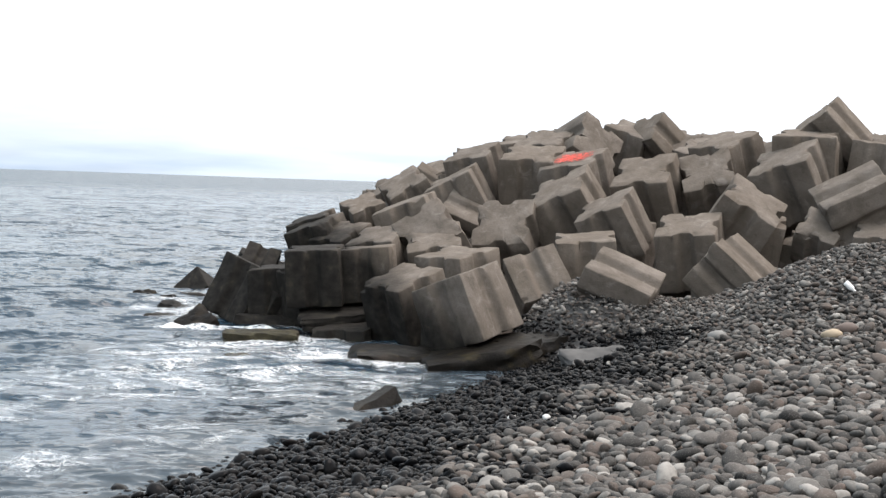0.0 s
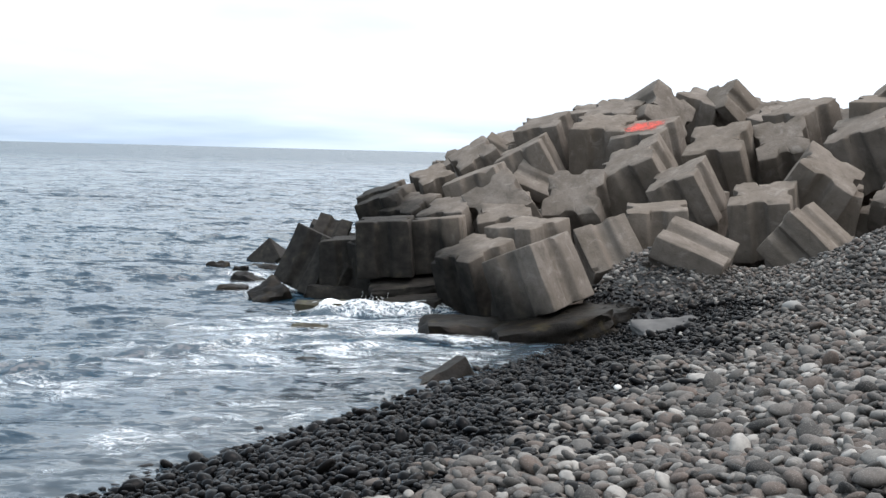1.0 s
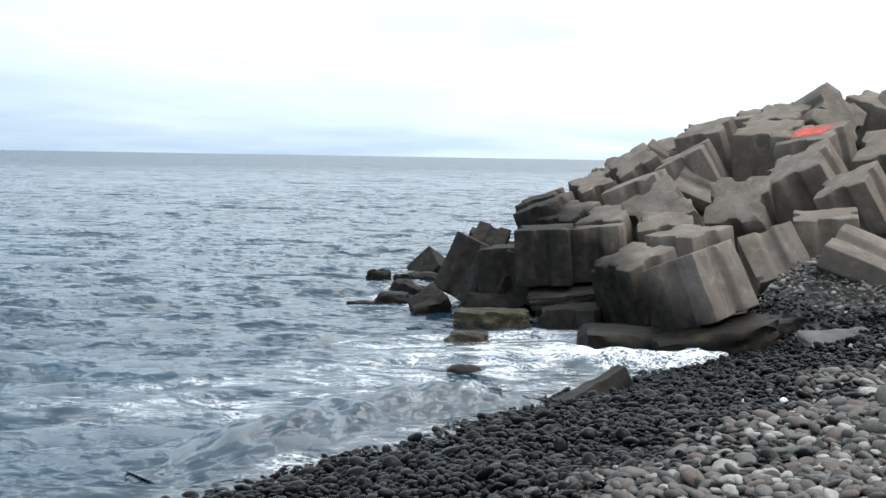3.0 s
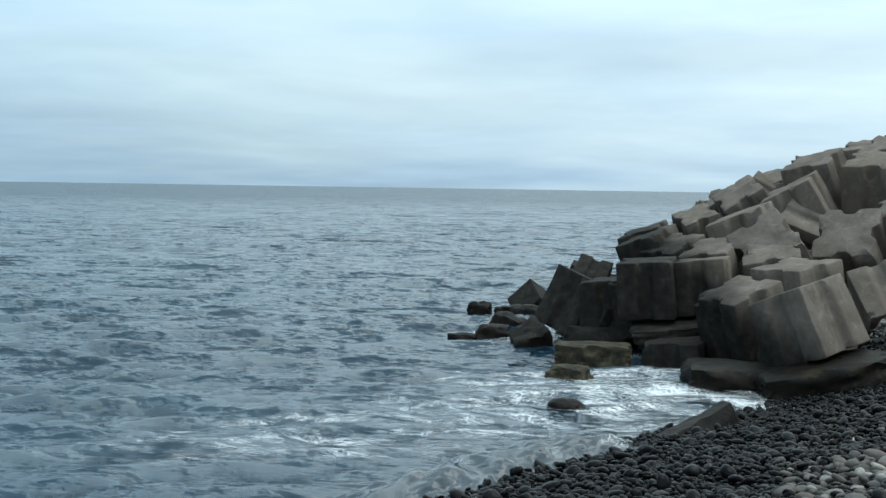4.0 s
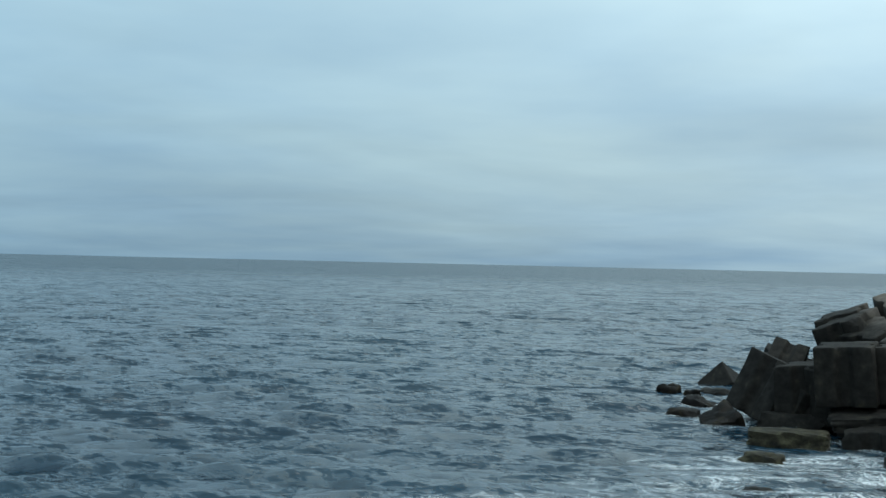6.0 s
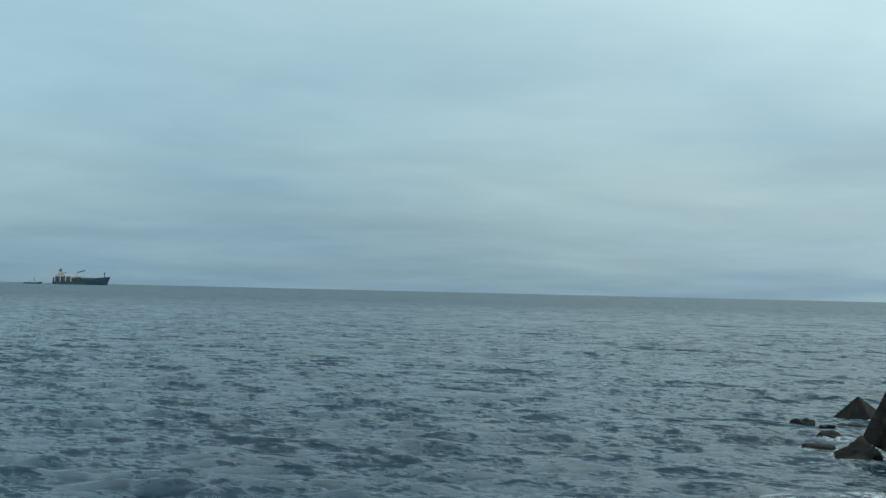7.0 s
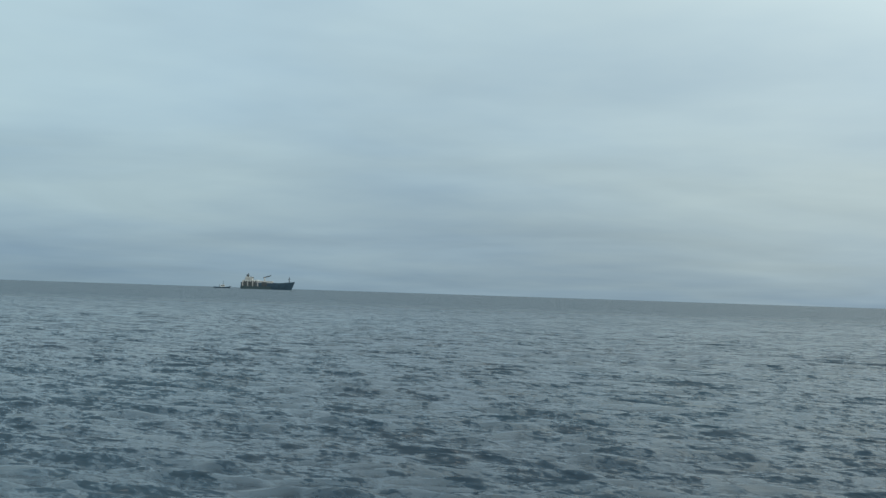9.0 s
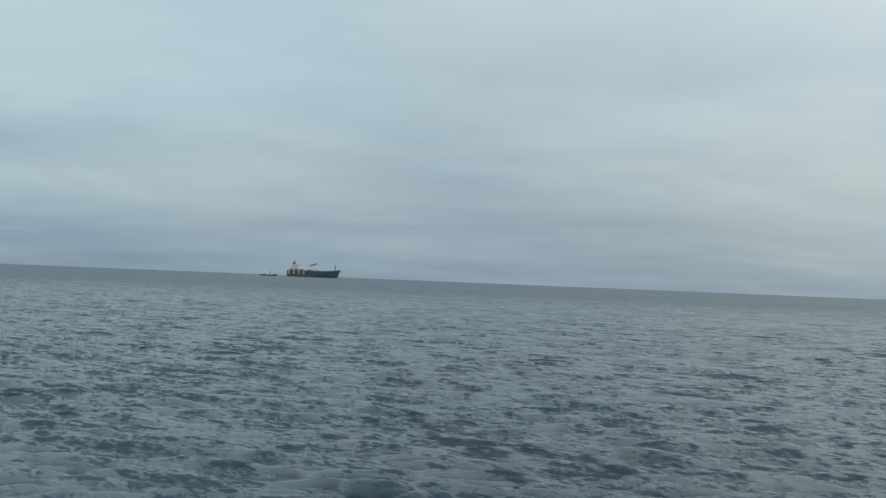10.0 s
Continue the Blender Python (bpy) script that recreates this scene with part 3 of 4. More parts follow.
# ======== the breakwater: grooved concrete cubes, tumbled ========
def block_mesh(seed, coarse=False):
    """A precast cube of edge 1 with a groove down the middle of each side, edges worn and chipped."""
    rng = random.Random(seed)
    off = Vector((rng.uniform(0, 99), rng.uniform(0, 99), rng.uniform(0, 99)))
    h, ch = 0.5, 0.022
    side = [(-h + ch, -h), (-0.36, -h), (-0.22, -h)]
    for t in range(-8, 9, 4 if coarse else 1):
        x = t / 8 * 0.18
        side.append((x, -h + 0.105 * (1 - float(smoothstep(0.06, 0.18, abs(x))))))
    side += [(0.22, -h), (0.36, -h), (h - ch, -h), (h - 0.006, -h + 0.006)]
    ring = []
    for k in range(4):
        c, s = math.cos(k * math.pi / 2), math.sin(k * math.pi / 2)
        ring += [(c * x - s * y, s * x + c * y) for x, y in side]
    n = len(ring)
    bm = bmesh.new()
    levels = [(-h, 0.972), (-h + 0.006, 0.992), (-h + 0.02, 1.0)] + [(-h + 0.02 + (2 * h - 0.04) * t / 9, 1.0) for t in range(1, 9, 4 if coarse else 1)] + [(h - 0.02, 1.0), (h - 0.006, 0.992), (h, 0.972)]
    rows = []
    for z, k in levels:
        taper = 1.0 - 0.03 * (z + h)
        rows.append([bm.verts.new((x * k * taper, y * k * taper, z)) for x, y in ring])
    for a, b in zip(rows, rows[1:]):
        for i in range(n):
            bm.faces.new((a[i], a[(i + 1) % n], b[(i + 1) % n], b[i]))
    for row, flip in ((rows[0], True), (rows[-1], False)):
        last = row
        for k in (0.72, 0.42, 0.15):
            inner = [bm.verts.new((v.co.x * k, v.co.y * k, v.co.z)) for v in row]
            for i in range(n):
                q = (last[i], last[(i + 1) % n], inner[(i + 1) % n], inner[i])
                bm.faces.new(q[::-1] if flip else q)
            last = inner
        bm.faces.new(last[::-1] if flip else last)
    for v in bm.verts:
        p = v.co.copy()
        d = Vector((noise.noise(p * 2.1 + off), noise.noise(p * 2.1 + off + Vector((7, 0, 0))), noise.noise(p * 2.1 + off + Vector((0, 7, 0)))))
        chip = max(0.0, noise.noise(p * 5.0 + off * 1.7) - 0.22)
        out = max(abs(p.x), abs(p.y)) > 0.40
        rim = abs(p.z) > 0.44 and out
        v.co = p + d * 0.018 - (p * chip * (0.34 if rim else 0.02))
    bmesh.ops.recalc_face_normals(bm, faces=bm.faces)
    return bm


block_count = 0


def block(x, y, z, rx, ry, rz, size, label="", coarse=False):
    global block_count
    block_count += 1
    bm = block_mesh(block_count, coarse)
    size *= 1.05 if y > 36 else 1.0
    bmesh.ops.scale(bm, vec=(size, size, size), verts=bm.verts)
    ob = as_object("armour_block", bm, CONCRETE)
    ob.data.shade_smooth()
    ob.data.set_sharp_from_angle(angle=radians(48))
    ob.matrix_world = pose(x, y, z, rx, ry, rz)
    return tagged(ob, label or "grey-brown weathered grooved concrete cube tumbled on the breakwater", "concrete block", "blocks of the breakwater")


def boulder(name, x, y, z, sx, sy, sz, rz=0, rx=0, ry=0, seed=0, blocky=0.6, lumps=1.0, material=None, label="", category="rock"):
    """A rough rock: a rounded box pushed in and out by noise."""
    bm = bmesh.new()
    bmesh.ops.create_icosphere(bm, subdivisions=4, radius=1.0)
    off = Vector((seed * 3.7, seed * 1.9, seed * 5.3))
    for v in bm.verts:
        p = v.co.normalized()
        m = max(abs(p.x), abs(p.y), abs(p.z))
        q = p * ((1 - blocky) + blocky / m)
        q = q * (1 + lumps * (0.30 * noise.noise(q * 1.2 + off) + 0.13 * noise.noise(q * 2.9 + off)) + 0.05 * noise.noise(q * 7.0 + off) + 0.02 * noise.noise(q * 15.0 + off))
        v.co = Vector((q.x * sx / 2, q.y * sy / 2, q.z * sz / 2))
    ob = as_object(name, bm, material or ROCK, True)
    ob.data.set_sharp_from_angle(angle=radians(40))
    ob.matrix_world = pose(x, y, z, rx, ry, rz)
    return tagged(ob, label, category)


def paint_mark(ob):
    """A worn red sprayed scrawl, no longer readable, lying on the top of a block."""
    k = Mat("red_spray_paint")
    p = k.co.outputs["Object"]
    scrawl = k.noise(k.stretch(p, (4.6, 2.4, 1)), 1.5, 3, 0.55, 2.2)
    dust = k.noise(p, 30, 4, 0.7)
    body = k.range(k.math("ADD", k.n("ShaderNodeAttribute", attribute_name="spray").outputs["Fac"], k.math("MULTIPLY", scrawl, 1.5)), 1.02, 1.5)
    alpha = k.math("MULTIPLY", body, k.range(dust, 0.25, 0.6, 0.55, 1.0))
    red = k.done(k.mix(k.range(scrawl, 0.4, 0.65), (0.62, 0.07, 0.045), (0.48, 0.06, 0.045)), 0.7, Alpha=alpha, Specular_IOR_Level=0.1)
    top = max(v.co.z for v in ob.data.vertices) + 0.004
    n, verts, amount = 24, [], []
    for j in range(n + 1):
        for i in range(n + 1):
            a, b = 2 * i / n - 1, 2 * j / n - 1
            verts.append((a * 0.9 + 0.02, b * 0.82 + 0.02, top))
            amount.append(max(0.0, 1 - max(abs(a), abs(b)) ** 3 - 0.25 * abs(b)) * 0.62)
    faces = [(j * (n + 1) + i, j * (n + 1) + i + 1, (j + 1) * (n + 1) + i + 1, (j + 1) * (n + 1) + i) for j in range(n) for i in range(n)]
    mark = raw_object("paint_mark", verts, faces, red)
    at = mark.data.attributes.new("spray", "FLOAT", "POINT")
    at.data.foreach_set("value", amount)
    mark.parent = ob
    tagged(mark, "worn red sprayed paint scrawl")


def build_breakwater():
    block(0.69, 29.80, 1.39, 11.3, -20.0, -40.8, 1.73)
    block(-0.84, 32.31, 1.15, 21.1, 1.2, -48.0, 1.72)
    block(0.57, 34.49, 1.64, 10.2, -1.6, -41.7, 1.82)
    block(2.79, 33.90, 1.66, -37.2, -19.3, 9.4, 1.56)
    block(4.31, 35.28, 2.18, 8.1, -5.1, -6.7, 1.80)
    block(4.52, 30.71, 1.67, 143.6, 63.9, 123.5, 1.80)
    block(7.75, 31.99, 2.28, 12.9, -47.7, -47.5, 1.52)
    block(7.38, 35.43, 2.70, 20.5, -4.3, -20.4, 1.82)
    block(5.44, 37.67, 3.26, 22.5, 21.8, -110.8, 1.66)
    block(7.10, 41.23, 4.33, 31.8, -6.5, -26.0, 1.93)
    block(9.08, 36.56, 3.59, -25.0, -31.1, 168.0, 1.79)
    block(11.63, 39.93, 4.83, 24.4, -16.5, -34.8, 1.99)
    block(12.50, 41.26, 5.58, 10.5, 0.9, -27.0, 2.05)
    block(13.44, 42.08, 6.47, 26.2, -35.6, -45.8, 1.84)
    block(12.63, 36.16, 4.01, 30.9, 56.1, 22.8, 2.01)
    block(11.41, 36.10, 3.14, -19.9, 36.9, -134.0, 1.25)
    block(12.73, 35.00, 2.98, 21.4, 0.6, -25.9, 1.26)
    block(9.18, 41.33, 4.66, 46.5, -13.7, -13.0, 1.71)
    painted = block(4.81, 42.81, 4.53, 19.0, -6.5, -30.6, 2.01)
    block(4.28, 39.86, 3.60, 26.1, -23.7, -24.6, 2.05)
    block(3.27, 43.85, 4.73, 19.0, 2.3, -17.0, 1.98)
    block(1.28, 45.52, 4.88, 20.9, -9.7, -23.3, 1.73)
    block(0.70, 43.06, 3.88, 13.1, -26.5, -15.6, 1.81)
    block(-0.94, 40.14, 2.90, 6.8, -21.0, -11.6, 1.86)
    block(-1.15, 44.17, 3.85, 21.0, -32.6, 9.4, 1.54)
    block(-2.78, 43.60, 3.10, 18.2, -21.1, 23.1, 1.28)
    block(-4.27, 41.35, 2.45, 8.8, -18.6, -10.3, 1.46)
    block(-4.01, 40.25, 2.26, 15.0, -15.5, -23.1, 1.55)
    block(-3.09, 39.49, 2.10, 24.9, -1.2, -42.2, 1.49)
    block(-1.79, 38.12, 2.02, 19.0, -7.9, -23.9, 1.64)
    block(-0.07, 37.32, 2.06, 24.3, -11.1, -2.6, 1.65)
    block(0.67, 42.16, 3.20, 123.5, 48.7, 109.0, 1.36)
    block(-3.52, 34.16, 1.74, 3.5, -3.9, -1.4, 1.59)
    block(-2.06, 34.59, 1.82, 0.4, -5.7, -4.8, 1.53)
    block(-6.04, 39.92, 1.45, -47.8, 15.9, -0.5, 1.10)
    block(5.24, 45.92, 5.76, 53.6, -45.3, 64.3, 1.95)
    block(8.23, 47.00, 6.36, 20.8, 48.5, -126.2, 1.45)
    block(7.25, 47.60, 6.05, 12.0, 18.0, -30.0, 1.70)
    block(4.95, 48.00, 5.75, 18.0, -12.0, 20.0, 1.80)
    block(3.25, 47.90, 5.45, 14.0, -6.0, -18.0, 1.80)
    block(9.35, 47.20, 5.65, 30.0, 10.0, -40.0, 1.70)
    block(10.60, 46.60, 5.70, 14.0, 4.0, -22.0, 1.70)
    block(11.95, 46.20, 5.45, 20.0, -16.0, 35.0, 1.60)
    block(1.85, 47.80, 5.10, 16.0, -10.0, -25.0, 1.70)
    block(0.30, 47.20, 4.42, 22.0, -14.0, -10.0, 1.60)
    block(2.22, 39.25, 2.66, 48.0, -4.0, -18.0, 1.86, "tan-stained weathered grooved concrete cube lying on its side")
    block(-0.18, 38.10, 2.53, 44.0, -33.0, 6.0, 1.76)
    block(-5.68, 36.36, 0.86, -13.8, -19.4, -125.9, 1.76)
    block(-4.62, 35.6, 1.02, 2.0, -5.0, -12.0, 1.70)
    block(3.91, 45.66, 5.44, 20.0, -0.0, -28.0, 1.79)
    block(10.20, 42.97, 5.50, 21.9, 1.1, -53.8, 1.82)
    block(-1.88, 45.88, 3.86, 36.8, -14.9, -28.6, 1.16)
    block(-0.72, 46.41, 4.21, -52.8, -33.9, 58.2, 1.25)
    block(15.47, 41.82, 5.74, 35.7, 5.8, -29.5, 1.35)
    block(9.34, 44.32, 5.36, 21.1, 15.7, -31.3, 1.43)
    block(11.78, 44.25, 5.51, 47.2, -10.9, -23.6, 1.18)
    paint_mark(painted)
    # low blocks at the water, half sunk
    dark = "black wet grooved concrete cube half sunk in the sea"
    block(-4.75, 36.2, 0.35, 24, 14, 32, 1.85, dark)
    block(-2.45, 32.75, -0.30, 4, -3, -16, 1.62, "brown seaweed-stained concrete cube awash at the water's edge")
    block(-2.5, 35.4, 0.05, 12, 4, -20, 1.7, dark)
    block(11.75, 35.9, 1.75, 25, -8, -20, 1.8)
    # blocks deeper in the heap, seen through the gaps
    rng = random.Random(11)
    inner = "grey grooved concrete cube deep in the breakwater heap"
    for ob in [o for o in list(scene.objects) if o.name.startswith("armour_block")]:
        p = ob.matrix_world.translation
        if p.z < 0.6:
            continue
        away = Vector((p.x, p.y, 0)).normalized()
        for back, down in ((1.0, 0.65), (2.4, 1.8)):
            q = p + away * (back + rng.uniform(-0.2, 0.2)) + Vector((rng.uniform(-0.4, 0.4), 0, -down - rng.uniform(0, 0.25)))
            block(q.x, q.y, q.z, rng.uniform(-22, 22), rng.uniform(-22, 22), rng.uniform(0, 90), 1.75, inner, True)
    for i in range(14):
        block(14.5 + 1.9 * (i % 5) + rng.uniform(-0.3, 0.3), 36 + 2.2 * (i // 5) + 0.5 * (i % 5), 3.4 + 1.0 * (i // 5), rng.uniform(-25, 25), rng.uniform(-25, 25), rng.uniform(0, 90), 1.75, inner, True)


k = Mat("dull_grey_rock")
GREY_ROCK = k.done(k.ramp(k.noise(k.geo.outputs["Position"], 3, 6), (0.3, (0.042, 0.041, 0.040)), (0.7, (0.085, 0.082, 0.079))), 0.8, Specular_IOR_Level=0.1)

k = Mat("algae_rock")
p = k.geo.outputs["Position"]
ALGAE_ROCK = k.ramp(k.noise(p, 3.2, 6, 0.65), (0.34, (0.010, 0.009, 0.008)), (0.52, (0.034, 0.03, 0.019)), (0.72, (0.085, 0.077, 0.046)))
k.bump((k.noise(p, 9, 6, 0.65), 0.05, 0.7))
ALGAE_ROCK = k.done(ALGAE_ROCK, 0.7, Specular_IOR_Level=0.1)


def wedge_rock(x, y, z, turn_deg):
    """A split slab that dips into the water at one end and stands up sharp at the other."""
    bm = bmesh.new()
    for p in ((-0.95, -0.12, -0.02), (-0.9, 0.22, -0.05), (0.72, -0.10, 0.42), (0.78, 0.20, 0.40), (0.88, -0.18, 0.02), (0.95, 0.30, 0.0), (0.25, -0.34, -0.05), (-0.8, -0.2, -0.35), (0.9, -0.3, -0.35), (0.9, 0.4, -0.35), (-0.8, 0.3, -0.35)):
        bm.verts.new(p)
    bmesh.ops.convex_hull(bm, input=bm.verts)
    bmesh.ops.triangulate(bm, faces=bm.faces)
    bmesh.ops.subdivide_edges(bm, edges=bm.edges, cuts=5, use_grid_fill=True)
    for v in bm.verts:
        v.co += Vector((noise.noise(v.co * 3), noise.noise(v.co * 3 + Vector((9, 0, 0))), noise.noise(v.co * 3 + Vector((0, 9, 0))))) * 0.05
    bmesh.ops.recalc_face_normals(bm, faces=bm.faces)
    ob = as_object("wedge_rock", bm, ROCK, True)
    ob.data.set_sharp_from_angle(angle=radians(35))
    ob.data.transform(Matrix.Scale(1.05, 4))
    ob.matrix_world = pose(x, y, z, 0, 0, turn_deg)
    return tagged(ob, "dark tilted slab of rock at the edge of the cobbles", "rock")


def build_rocks():
    boulder("ledge_rock", 1.05, 28.75, 0.10, 2.9, 2.1, 1.0, rz=10, ry=-13, seed=3, blocky=0.94, lumps=0.35, label="flat brown wet rock ledge under the tilted cube at the waterline")
    boulder("ledge_rock", -0.85, 29.5, -0.20, 2.6, 2.2, 1.15, rz=8, seed=9, blocky=0.7, lumps=0.7, label="low dark wet rock awash beneath the tilted cube")
    boulder("ledge_rock", 2.35, 29.0, 0.36, 1.5, 1.3, 0.95, rz=30, ry=-10, seed=23, blocky=0.88, lumps=0.6, label="dark brown broken end of the rock ledge beside the cobbles")
    boulder("slab_rock", -4.75, 32.0, 0.0, 2.0, 1.0, 0.74, rz=8, seed=5, blocky=0.95, lumps=0.35, material=ALGAE_ROCK, label="yellow-brown algae-covered slab of rock standing in the surf")
    boulder("apron_rock", -5.0, 35.2, 0.05, 2.1, 1.2, 1.0, rz=-6, seed=41, blocky=0.6, lumps=0.35, material=CONCRETE, label="worn rounded foot of a dark concrete block in the surf", category="concrete block")
    boulder("slab_rock", -2.95, 33.6, 0.62, 1.9, 1.2, 0.36, rz=12, ry=-6, rx=8, seed=43, blocky=0.95, lumps=0.3, material=CONCRETE, label="flat broken slab of concrete wedged under the blocks")
    wedge_rock(-1.33, 22.85, 0.03, 52)
    boulder("beach_slab", 3.62, 26.2, 0.60, 1.5, 1.5, 0.42, rz=12, rx=12, ry=-6, seed=7, blocky=0.93, lumps=0.4, material=GREY_ROCK, label="flat grey stone slab lying among wet cobbles")
    awash = "small dark rounded rock awash in the surf"
    boulder("surf_rock", -4.85, 28.9, -0.07, 1.1, 0.8, 0.6, rz=-12, seed=12, blocky=0.4, material=ALGAE_ROCK, label="brown algae-covered rock awash in the surf")
    boulder("surf_rock", -4.2, 24.8, -0.15, 0.75, 0.55, 0.5, rz=10, seed=13, blocky=0.3, label=awash)
    boulder("surf_rock", -8.5, 36.4, -0.12, 1.15, 0.9, 0.75, rz=12, seed=15, blocky=0.4, label="low dark humped rock awash off the breakwater")
    boulder("surf_rock", -6.9, 34.6, -0.15, 1.1, 1.0, 1.3, rz=25, rx=24, ry=-26, seed=17, blocky=0.85, lumps=0.55, label="dark upright block of rock at the foot of the breakwater")
    boulder("surf_rock", -9.6, 42.4, -0.02, 0.6, 0.5, 0.5, rz=0, seed=18, blocky=0.4, label=awash)
    boulder("surf_rock", -10.6, 43.0, -0.12, 0.9, 0.7, 0.85, rz=20, seed=31, blocky=0.3, label=awash)
    boulder("surf_rock", -8.7, 39.3, -0.24, 1.2, 0.9, 1.1, rz=-15, ry=16, seed=33, blocky=0.45, lumps=0.7, label="black wet angular rock off the breakwater")
    boulder("surf_rock", -9.0, 43.4, -0.28, 1.2, 1.0, 1.0, rz=8, seed=35, blocky=0.4, lumps=0.7, label="black wet angular rock off the breakwater")
    boulder("surf_rock", -9.45, 36.0, -0.20, 0.9, 0.5, 0.36, rz=5, seed=37, blocky=0.4, label=awash)
    # the bare corner of a sunken cube
    bm = bmesh.new()
    box(bm, -0.65, 0.65, -0.65, 0.65, -0.65, 0.65, 0.07)
    corner = as_object("sunken_block", bm, CONCRETE)
    corner.matrix_world = pose(-9.25, 46.4, -0.12, 38, 30, 55)
    tagged(corner, "black wet corner of a concrete cube sunk in the sea", "concrete block")


# ======== ships far out ========
def hull_mesh(length, beam, depth, sheer, rake, stern_cut=0.9):
    """A hull along +x: full amidships, flared raked bow, transom stern; keel at z = -1, deck at depth plus sheer."""
    bm = bmesh.new()
    stations = 18
    rows = []
    for i in range(stations + 1):
        t = i / stations
        w = beam / 2 * (stern_cut + (1 - stern_cut) * min(1, t * 5)) * (1.0 if t < 0.72 else max(0.02, 1 - ((t - 0.72) / 0.28) ** 2.2))
        top = depth + sheer * max(0, (t - 0.74) / 0.26) ** 1.3
        bow = max(0, (t - 0.75) / 0.25)
        row = []
        for s, (zz, ww) in enumerate(((-1.0, 0.75), (depth * 0.35, 0.93), (depth * 0.7, 1.0), (top, 1.03))):
            x = (t - 0.5) * length + rake * bow * (zz / depth)
            row.append((x, w * ww * (1 - 0.35 * bow * (1 - zz / depth)), zz))
        rows.append([bm.verts.new((x, y, z)) for x, y, z in row] + [bm.verts.new((x, -y, z)) for x, y, z in reversed(row)])
    for a, b in zip(rows, rows[1:]):
        for k in range(8):
            bm.faces.new((a[k], b[k], b[(k + 1) % 8], a[(k + 1) % 8]))
    bm.faces.new(rows[0])
    bm.faces.new(rows[-1][::-1])
    bmesh.ops.recalc_face_normals(bm, faces=bm.faces)
    return bm


def pole(bm, x, y, z0, z1, r0, r1):
    bmesh.ops.create_cone(bm, cap_ends=True, segments=8, radius1=r0, radius2=r1, depth=z1 - z0, matrix=Matrix.Translation((x, y, (z0 + z1) / 2)))
    return bm


def build_ships():
    # distance haze is painted in: hull and dark paints lifted, cream greyed
    navy, white, cream = flat_paint("hazed_navy_hull_paint", (0.032, 0.070, 0.105)), flat_paint("ship_white_paint", (0.60, 0.61, 0.59)), flat_paint("hazed_cream_paint", (0.46, 0.45, 0.42))
    green, black, rust = flat_paint("dark_green_paint", (0.035, 0.066, 0.075)), flat_paint("hazed_dark_paint_and_shade", (0.05, 0.06, 0.066)), flat_paint("rust_red_paint", (0.20, 0.07, 0.04))
    glass = flat_paint("dark_ship_windows", (0.02, 0.025, 0.03), 0.2)
    az, dist = 47.42, 2400.0
    ship = tagged(new("cargo_ship"), "dark blue cargo ship with cream deckhouse aft, far out at sea", "ship")
    hull = part("hull", hull_mesh(100, 17, 10.5, 2.6, 5.0), navy, ship, "dark blue steel hull")
    bm = box(bmesh.new(), -50.2, 10, -8.95, 8.95, 0.0, 4.4)
    part("hull_side_panel", bm, green, hull, "dark green after half of the hull side")
    # cargo side: dark boxes paint the shade inside open bays, between cream frames
    for x0, x1 in ((-44, -37), (-35, -27), (-25, -19), (-8, 2)):
        part("cargo_bay", box(bmesh.new(), x0, x1, -9.1, 9.1, 5.0, 11.5, 0.3), black, ship)
    for x in (-46, -36, -26, -16):
        part("deck_frame", box(bmesh.new(), x - 1.0, x + 1.0, -9.3, 9.3, 4.5, 13.0, 0.2), cream, ship, "cream steel frame")
    house = part("deckhouse", box(bmesh.new(), -46, -16, -7.5, 7.5, 9.5, 14.5, 0.3), white, ship, "off-white deckhouse")
    for i in range(6):
        part("window_strip", box(bmesh.new(), -44 + i * 4.6, -41.5 + i * 4.6, -7.7, 7.7, 11.6, 12.8), glass, house)
    bridge = part("bridge", box(bmesh.new(), -41, -28, -8.2, 8.2, 14.5, 19.5, 0.3), cream, ship, "cream wheelhouse")
    part("bridge_window", box(bmesh.new(), -40, -27.8, -8.0, 8.0, 17.2, 18.6), glass, bridge)
    part("funnel", box(bmesh.new(), -40, -35.5, -2.5, 2.5, 19.5, 22.8, 0.6), black, ship, "dark funnel")
    part("mast", pole(bmesh.new(), -37, 0, 22.5, 25.5, 1.2, 0.5), black, ship)
    part("cargo_deck", box(bmesh.new(), -15, 12, -7.8, 7.8, 9.5, 13.2, 0.3), cream, ship, "cream deck cargo")
    part("hatch_cover", box(bmesh.new(), 14, 34, -6.5, 6.5, 9.5, 10.8, 0.3), green, ship)
    crane = part("crane", pole(bmesh.new(), -4, 0, 12, 19, 1.4, 1.1), cream, ship, "cream deck crane")
    bm = box(bmesh.new(), -0.7, 15, -0.7, 0.7, -0.7, 0.9, 0.1)
    bmesh.ops.transform(bm, matrix=pose(-6, 0, 18.3, 0, -14, 0), verts=bm.verts)
    part("jib", bm, black, crane)
    part("foremast", pole(bmesh.new(), 45, 0, 12, 20.5, 0.9, 0.5), black, ship)
    part("lamp_platform", box(bmesh.new(), 43.6, 46.4, -1.4, 1.4, 16.5, 17.8, 0.1), black, ship)
    ship.matrix_world = Matrix.Translation((-math.sin(radians(az)) * dist, math.cos(radians(az)) * dist, 0)) @ pose(0, 0, 0, 0, 0, az - 12) @ Matrix.Diagonal((1, 1, 1.25, 1))
    az2, d2 = 49.5, 2400.0
    boat = tagged(new("pilot_boat"), "small dark low workboat astern of the cargo ship", "boat")
    part("hull", hull_mesh(31, 7, 2.6, 1.6, 2.0), navy, boat)
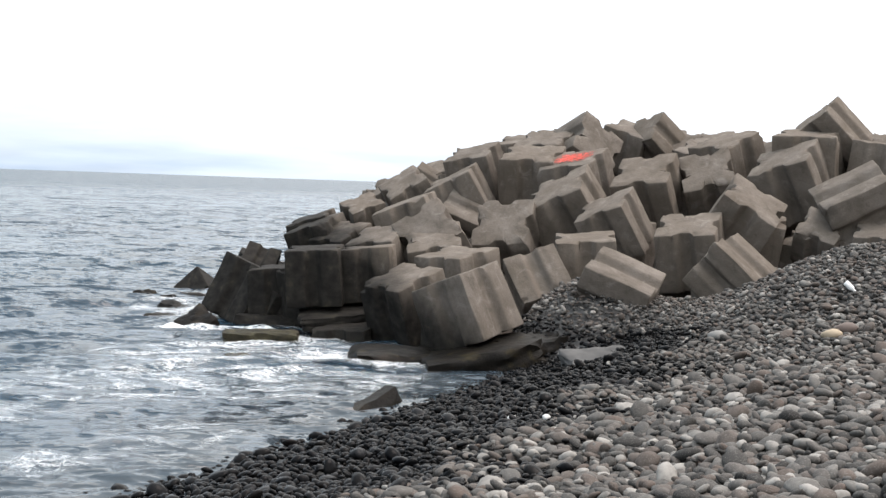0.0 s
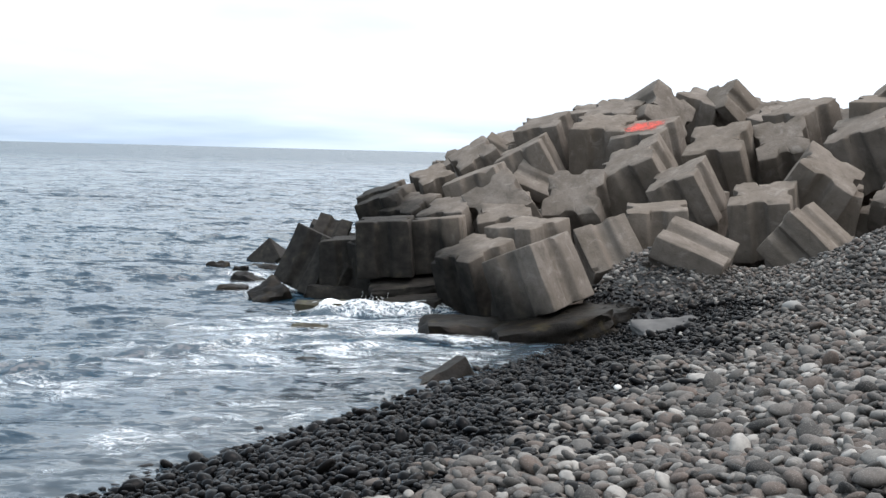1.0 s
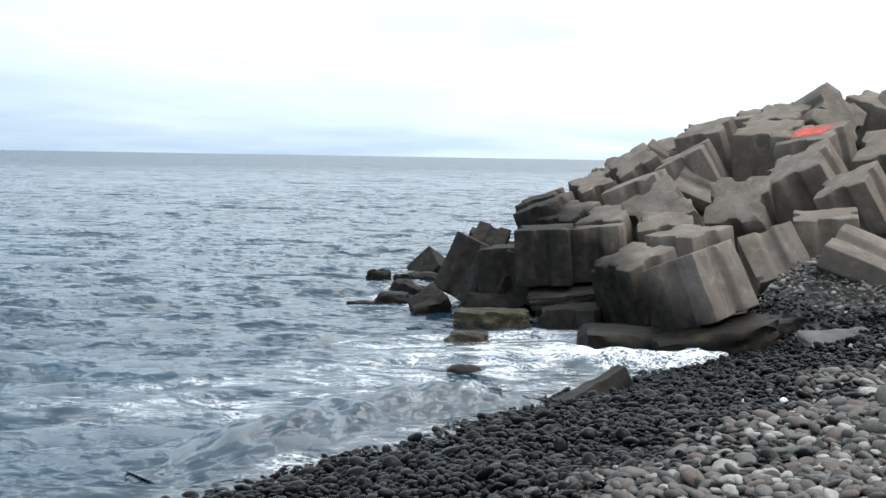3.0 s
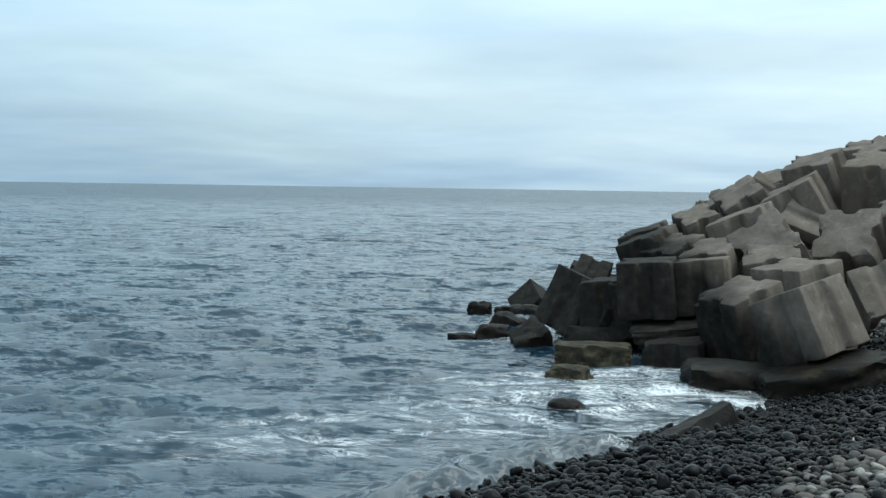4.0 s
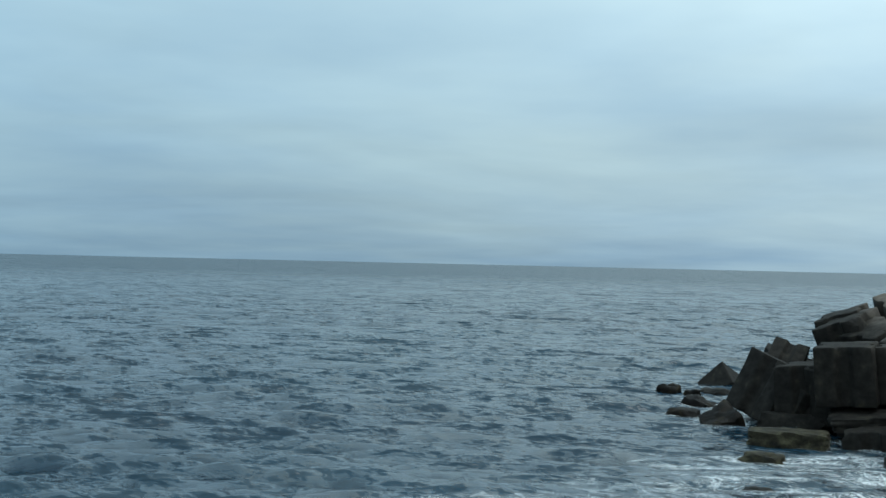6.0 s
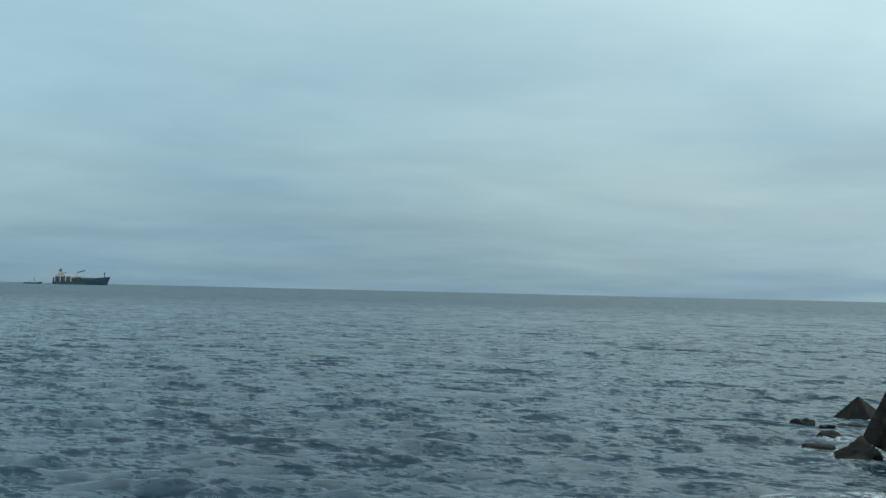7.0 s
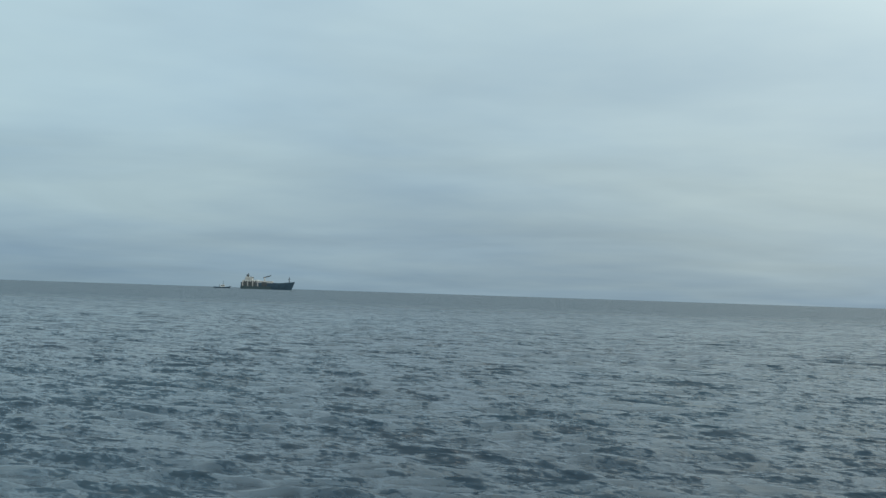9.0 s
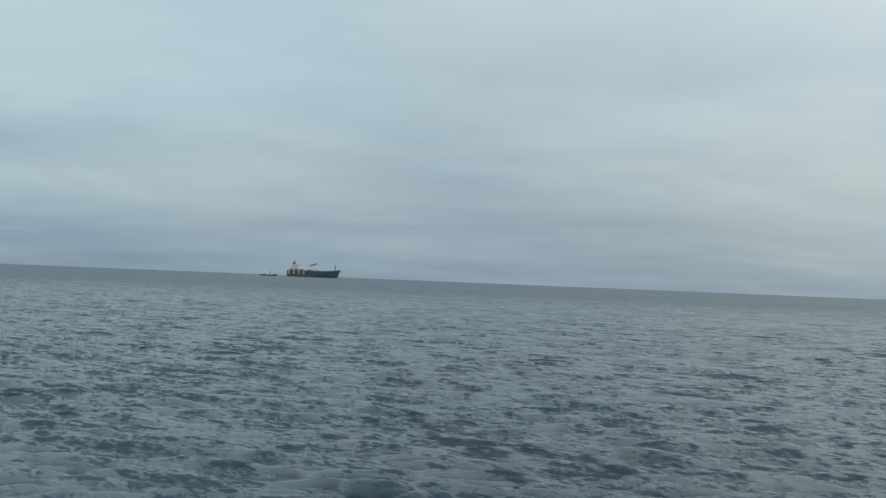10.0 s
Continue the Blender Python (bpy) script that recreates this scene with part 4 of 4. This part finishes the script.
    house2 = part("wheelhouse", box(bmesh.new(), -2, 6, -2.4, 2.4, 2.4, 6.6, 0.3), white, boat, "off-white wheelhouse")
    part("window_strip", box(bmesh.new(), -1, 6.2, -2.5, 2.5, 4.8, 5.8), glass, house2)
    part("mast", pole(bmesh.new(), 3.2, 0, 6.4, 13, 0.5, 0.25), black, boat)
    part("aft_mast", pole(bmesh.new(), -4.2, 0, 2.4, 7.5, 0.4, 0.25), black, boat)
    boat.matrix_world = Matrix.Translation((-math.sin(radians(az2)) * d2, math.cos(radians(az2)) * d2, 0)) @ pose(0, 0, 0, 0, 0, az2 - 5)
    return [(ship, Vector((0.3, 0.2, 0))), (boat, Vector((0.3, 0.2, 0)))]


def build_all():
    ground = build_beach()
    sea = build_sea()
    build_breakwater()
    build_rocks()
    foams = [
        foam_patch(-3.6, 30.3, 5.6, 4.6, 20, 0.84, 1, "white lacy foam swirling round the rocks"),
        foam_patch(-5.2, 25.5, 6.5, 4.4, 30, 0.62, 2, "thin white streaks of foam on the water"),
        foam_patch(-1.6, 26.2, 2.8, 2.2, 45, 0.62, 3, "white wash of foam at the edge of the cobbles"),
        foam_patch(-4.9, 18.6, 5.4, 1.2, 63, 0.44, 4, "thin white swash along the cobble shore"),
        foam_patch(-8.0, 38.0, 3.6, 4.0, 10, 0.9, 5, "white foam round the seaward rocks"),
        foam_patch(-9.0, 21.5, 5.5, 3.2, 40, 0.55, 6, "thin white streaks of foam on the water"),
    ]
    foams.append(foam_patch(-2.0, 29.2, 2.4, 1.6, 20, 0.95, 8, "white broken water against the rock ledge"))
    wash = foam_patch(-3.0, 28.9, 3.0, 2.4, 25, 1.1, 11, "thick white wash thrown back from the blocks")
    surge = build_wave("breaking_wave", 3.0, 1.8, 0.45, 1, 1.45, "low white-crested wave running in along the blocks")
    swash = build_wave("shore_wave", 4.6, 1.5, 0.46, 4, 0.34, "small dark wave with a foaming edge rolling onto the cobbles")
    splashes = [build_splash(1, 0.6, 1.1, 7000), build_splash(2, 0.5, 0.8, 5000)]
    ships = build_ships()
    build_cobbles(ground)
    return sea, foams, ships, surge, swash, splashes, wash


sea, foams, ships, surge, swash, splashes, wash = build_all()


HEAVE = ((0, 0.17), (1, 0.10), (2, 0.0), (3, -0.08), (4, -0.13), (5, -0.08), (6, 0.02), (7, 0.13), (8, 0.12), (9, 0.05), (10, 0.0))


def motions():
    # the whole sheet of water drifts shoreward and breathes with the swell
    drift_rows = [(t, Matrix.Translation(DRIFT * t + Vector((0, 0, h)))) for t, h in HEAVE]
    walk(sea, drift_rows)
    for f in foams:
        walk(f, drift_rows)
    # the wash rises with the wave, spreads towards the cobbles and sinks
    walk(wash, [(t, Matrix.Translation((0.18 * t, -0.42 * t, z))) for t, z in ((0, -0.35), (0.7, -0.22), (1.3, 0.10), (2.0, 0.05), (3.0, -0.02), (4.0, -0.10), (4.8, -0.3), (10, -0.6))])
    # one wave runs in past the seaward rocks, strikes the blocks and dies in the corner by the ledge
    walk(surge, [(0, pose(-6.2, 34.2, -0.1, 0, 0, 22)), (0.5, pose(-4.4, 33.0, 0.08, 0, 0, 22)), (1.0, pose(-3.4, 32.0, 0.12, 0, 0, 20)), (1.5, pose(-2.7, 31.0, 0.04, 0, 0, 18)),
                 (2.0, pose(-1.9, 30.0, 0.0, 0, 0, 16)), (2.6, pose(-0.9, 27.9, 0.0, 0, 0, 18)), (3.4, pose(-0.3, 27.0, -0.25, 0, 0, 22)), (4.5, pose(0.4, 27.0, -0.7, 0, 0, 20)), (10, pose(0.4, 27.0, -0.9, 0, 0, 20))])
    # a second one reaches the cobbles
    walk(swash, [(0, pose(-9.5, 25.5, -0.22, 0, 0, 40)), (1.0, pose(-8.2, 23.6, -0.08, 0, 0, 42)), (2.0, pose(-6.6, 21.6, 0.0, 0, 0, 48)), (2.7, pose(-5.5, 20.3, 0.02, 0, 0, 52)),
                 (3.6, pose(-4.4, 19.0, -0.02, 0, 0, 56)), (4.6, pose(-4.0, 18.6, -0.35, 0, 0, 58)), (5.6, pose(-4.0, 18.6, -0.8, 0, 0, 58)), (10, pose(-4.0, 18.6, -0.9, 0, 0, 58))])
    up = ((-0.5, -1.3), (0.0, -0.9), (0.35, 0.05), (0.7, -0.3), (1.3, -1.3))
    for sp, (x, y, turn_deg, hit) in zip(splashes, ((-3.5, 33.1, 10, 0.2), (-0.9, 29.8, 15, 1.65))):
        rows = [(max(0.0, hit + dt), pose(x + 0.15 * dt, y, dz, 0, 0, turn_deg)) for dt, dz in up if hit + dt >= 0]
        if rows[0][0] > 0:
            rows.insert(0, (0, pose(x, y, -1.2, 0, 0, turn_deg)))
        walk(sp, rows + [(10, pose(x, y, -1.3, 0, 0, turn_deg))])
    for s, v in ships:
        home = s.matrix_world.copy()
        walk(s, [(0, home), (10, Matrix.Translation(v * 10) @ home)])


motions()
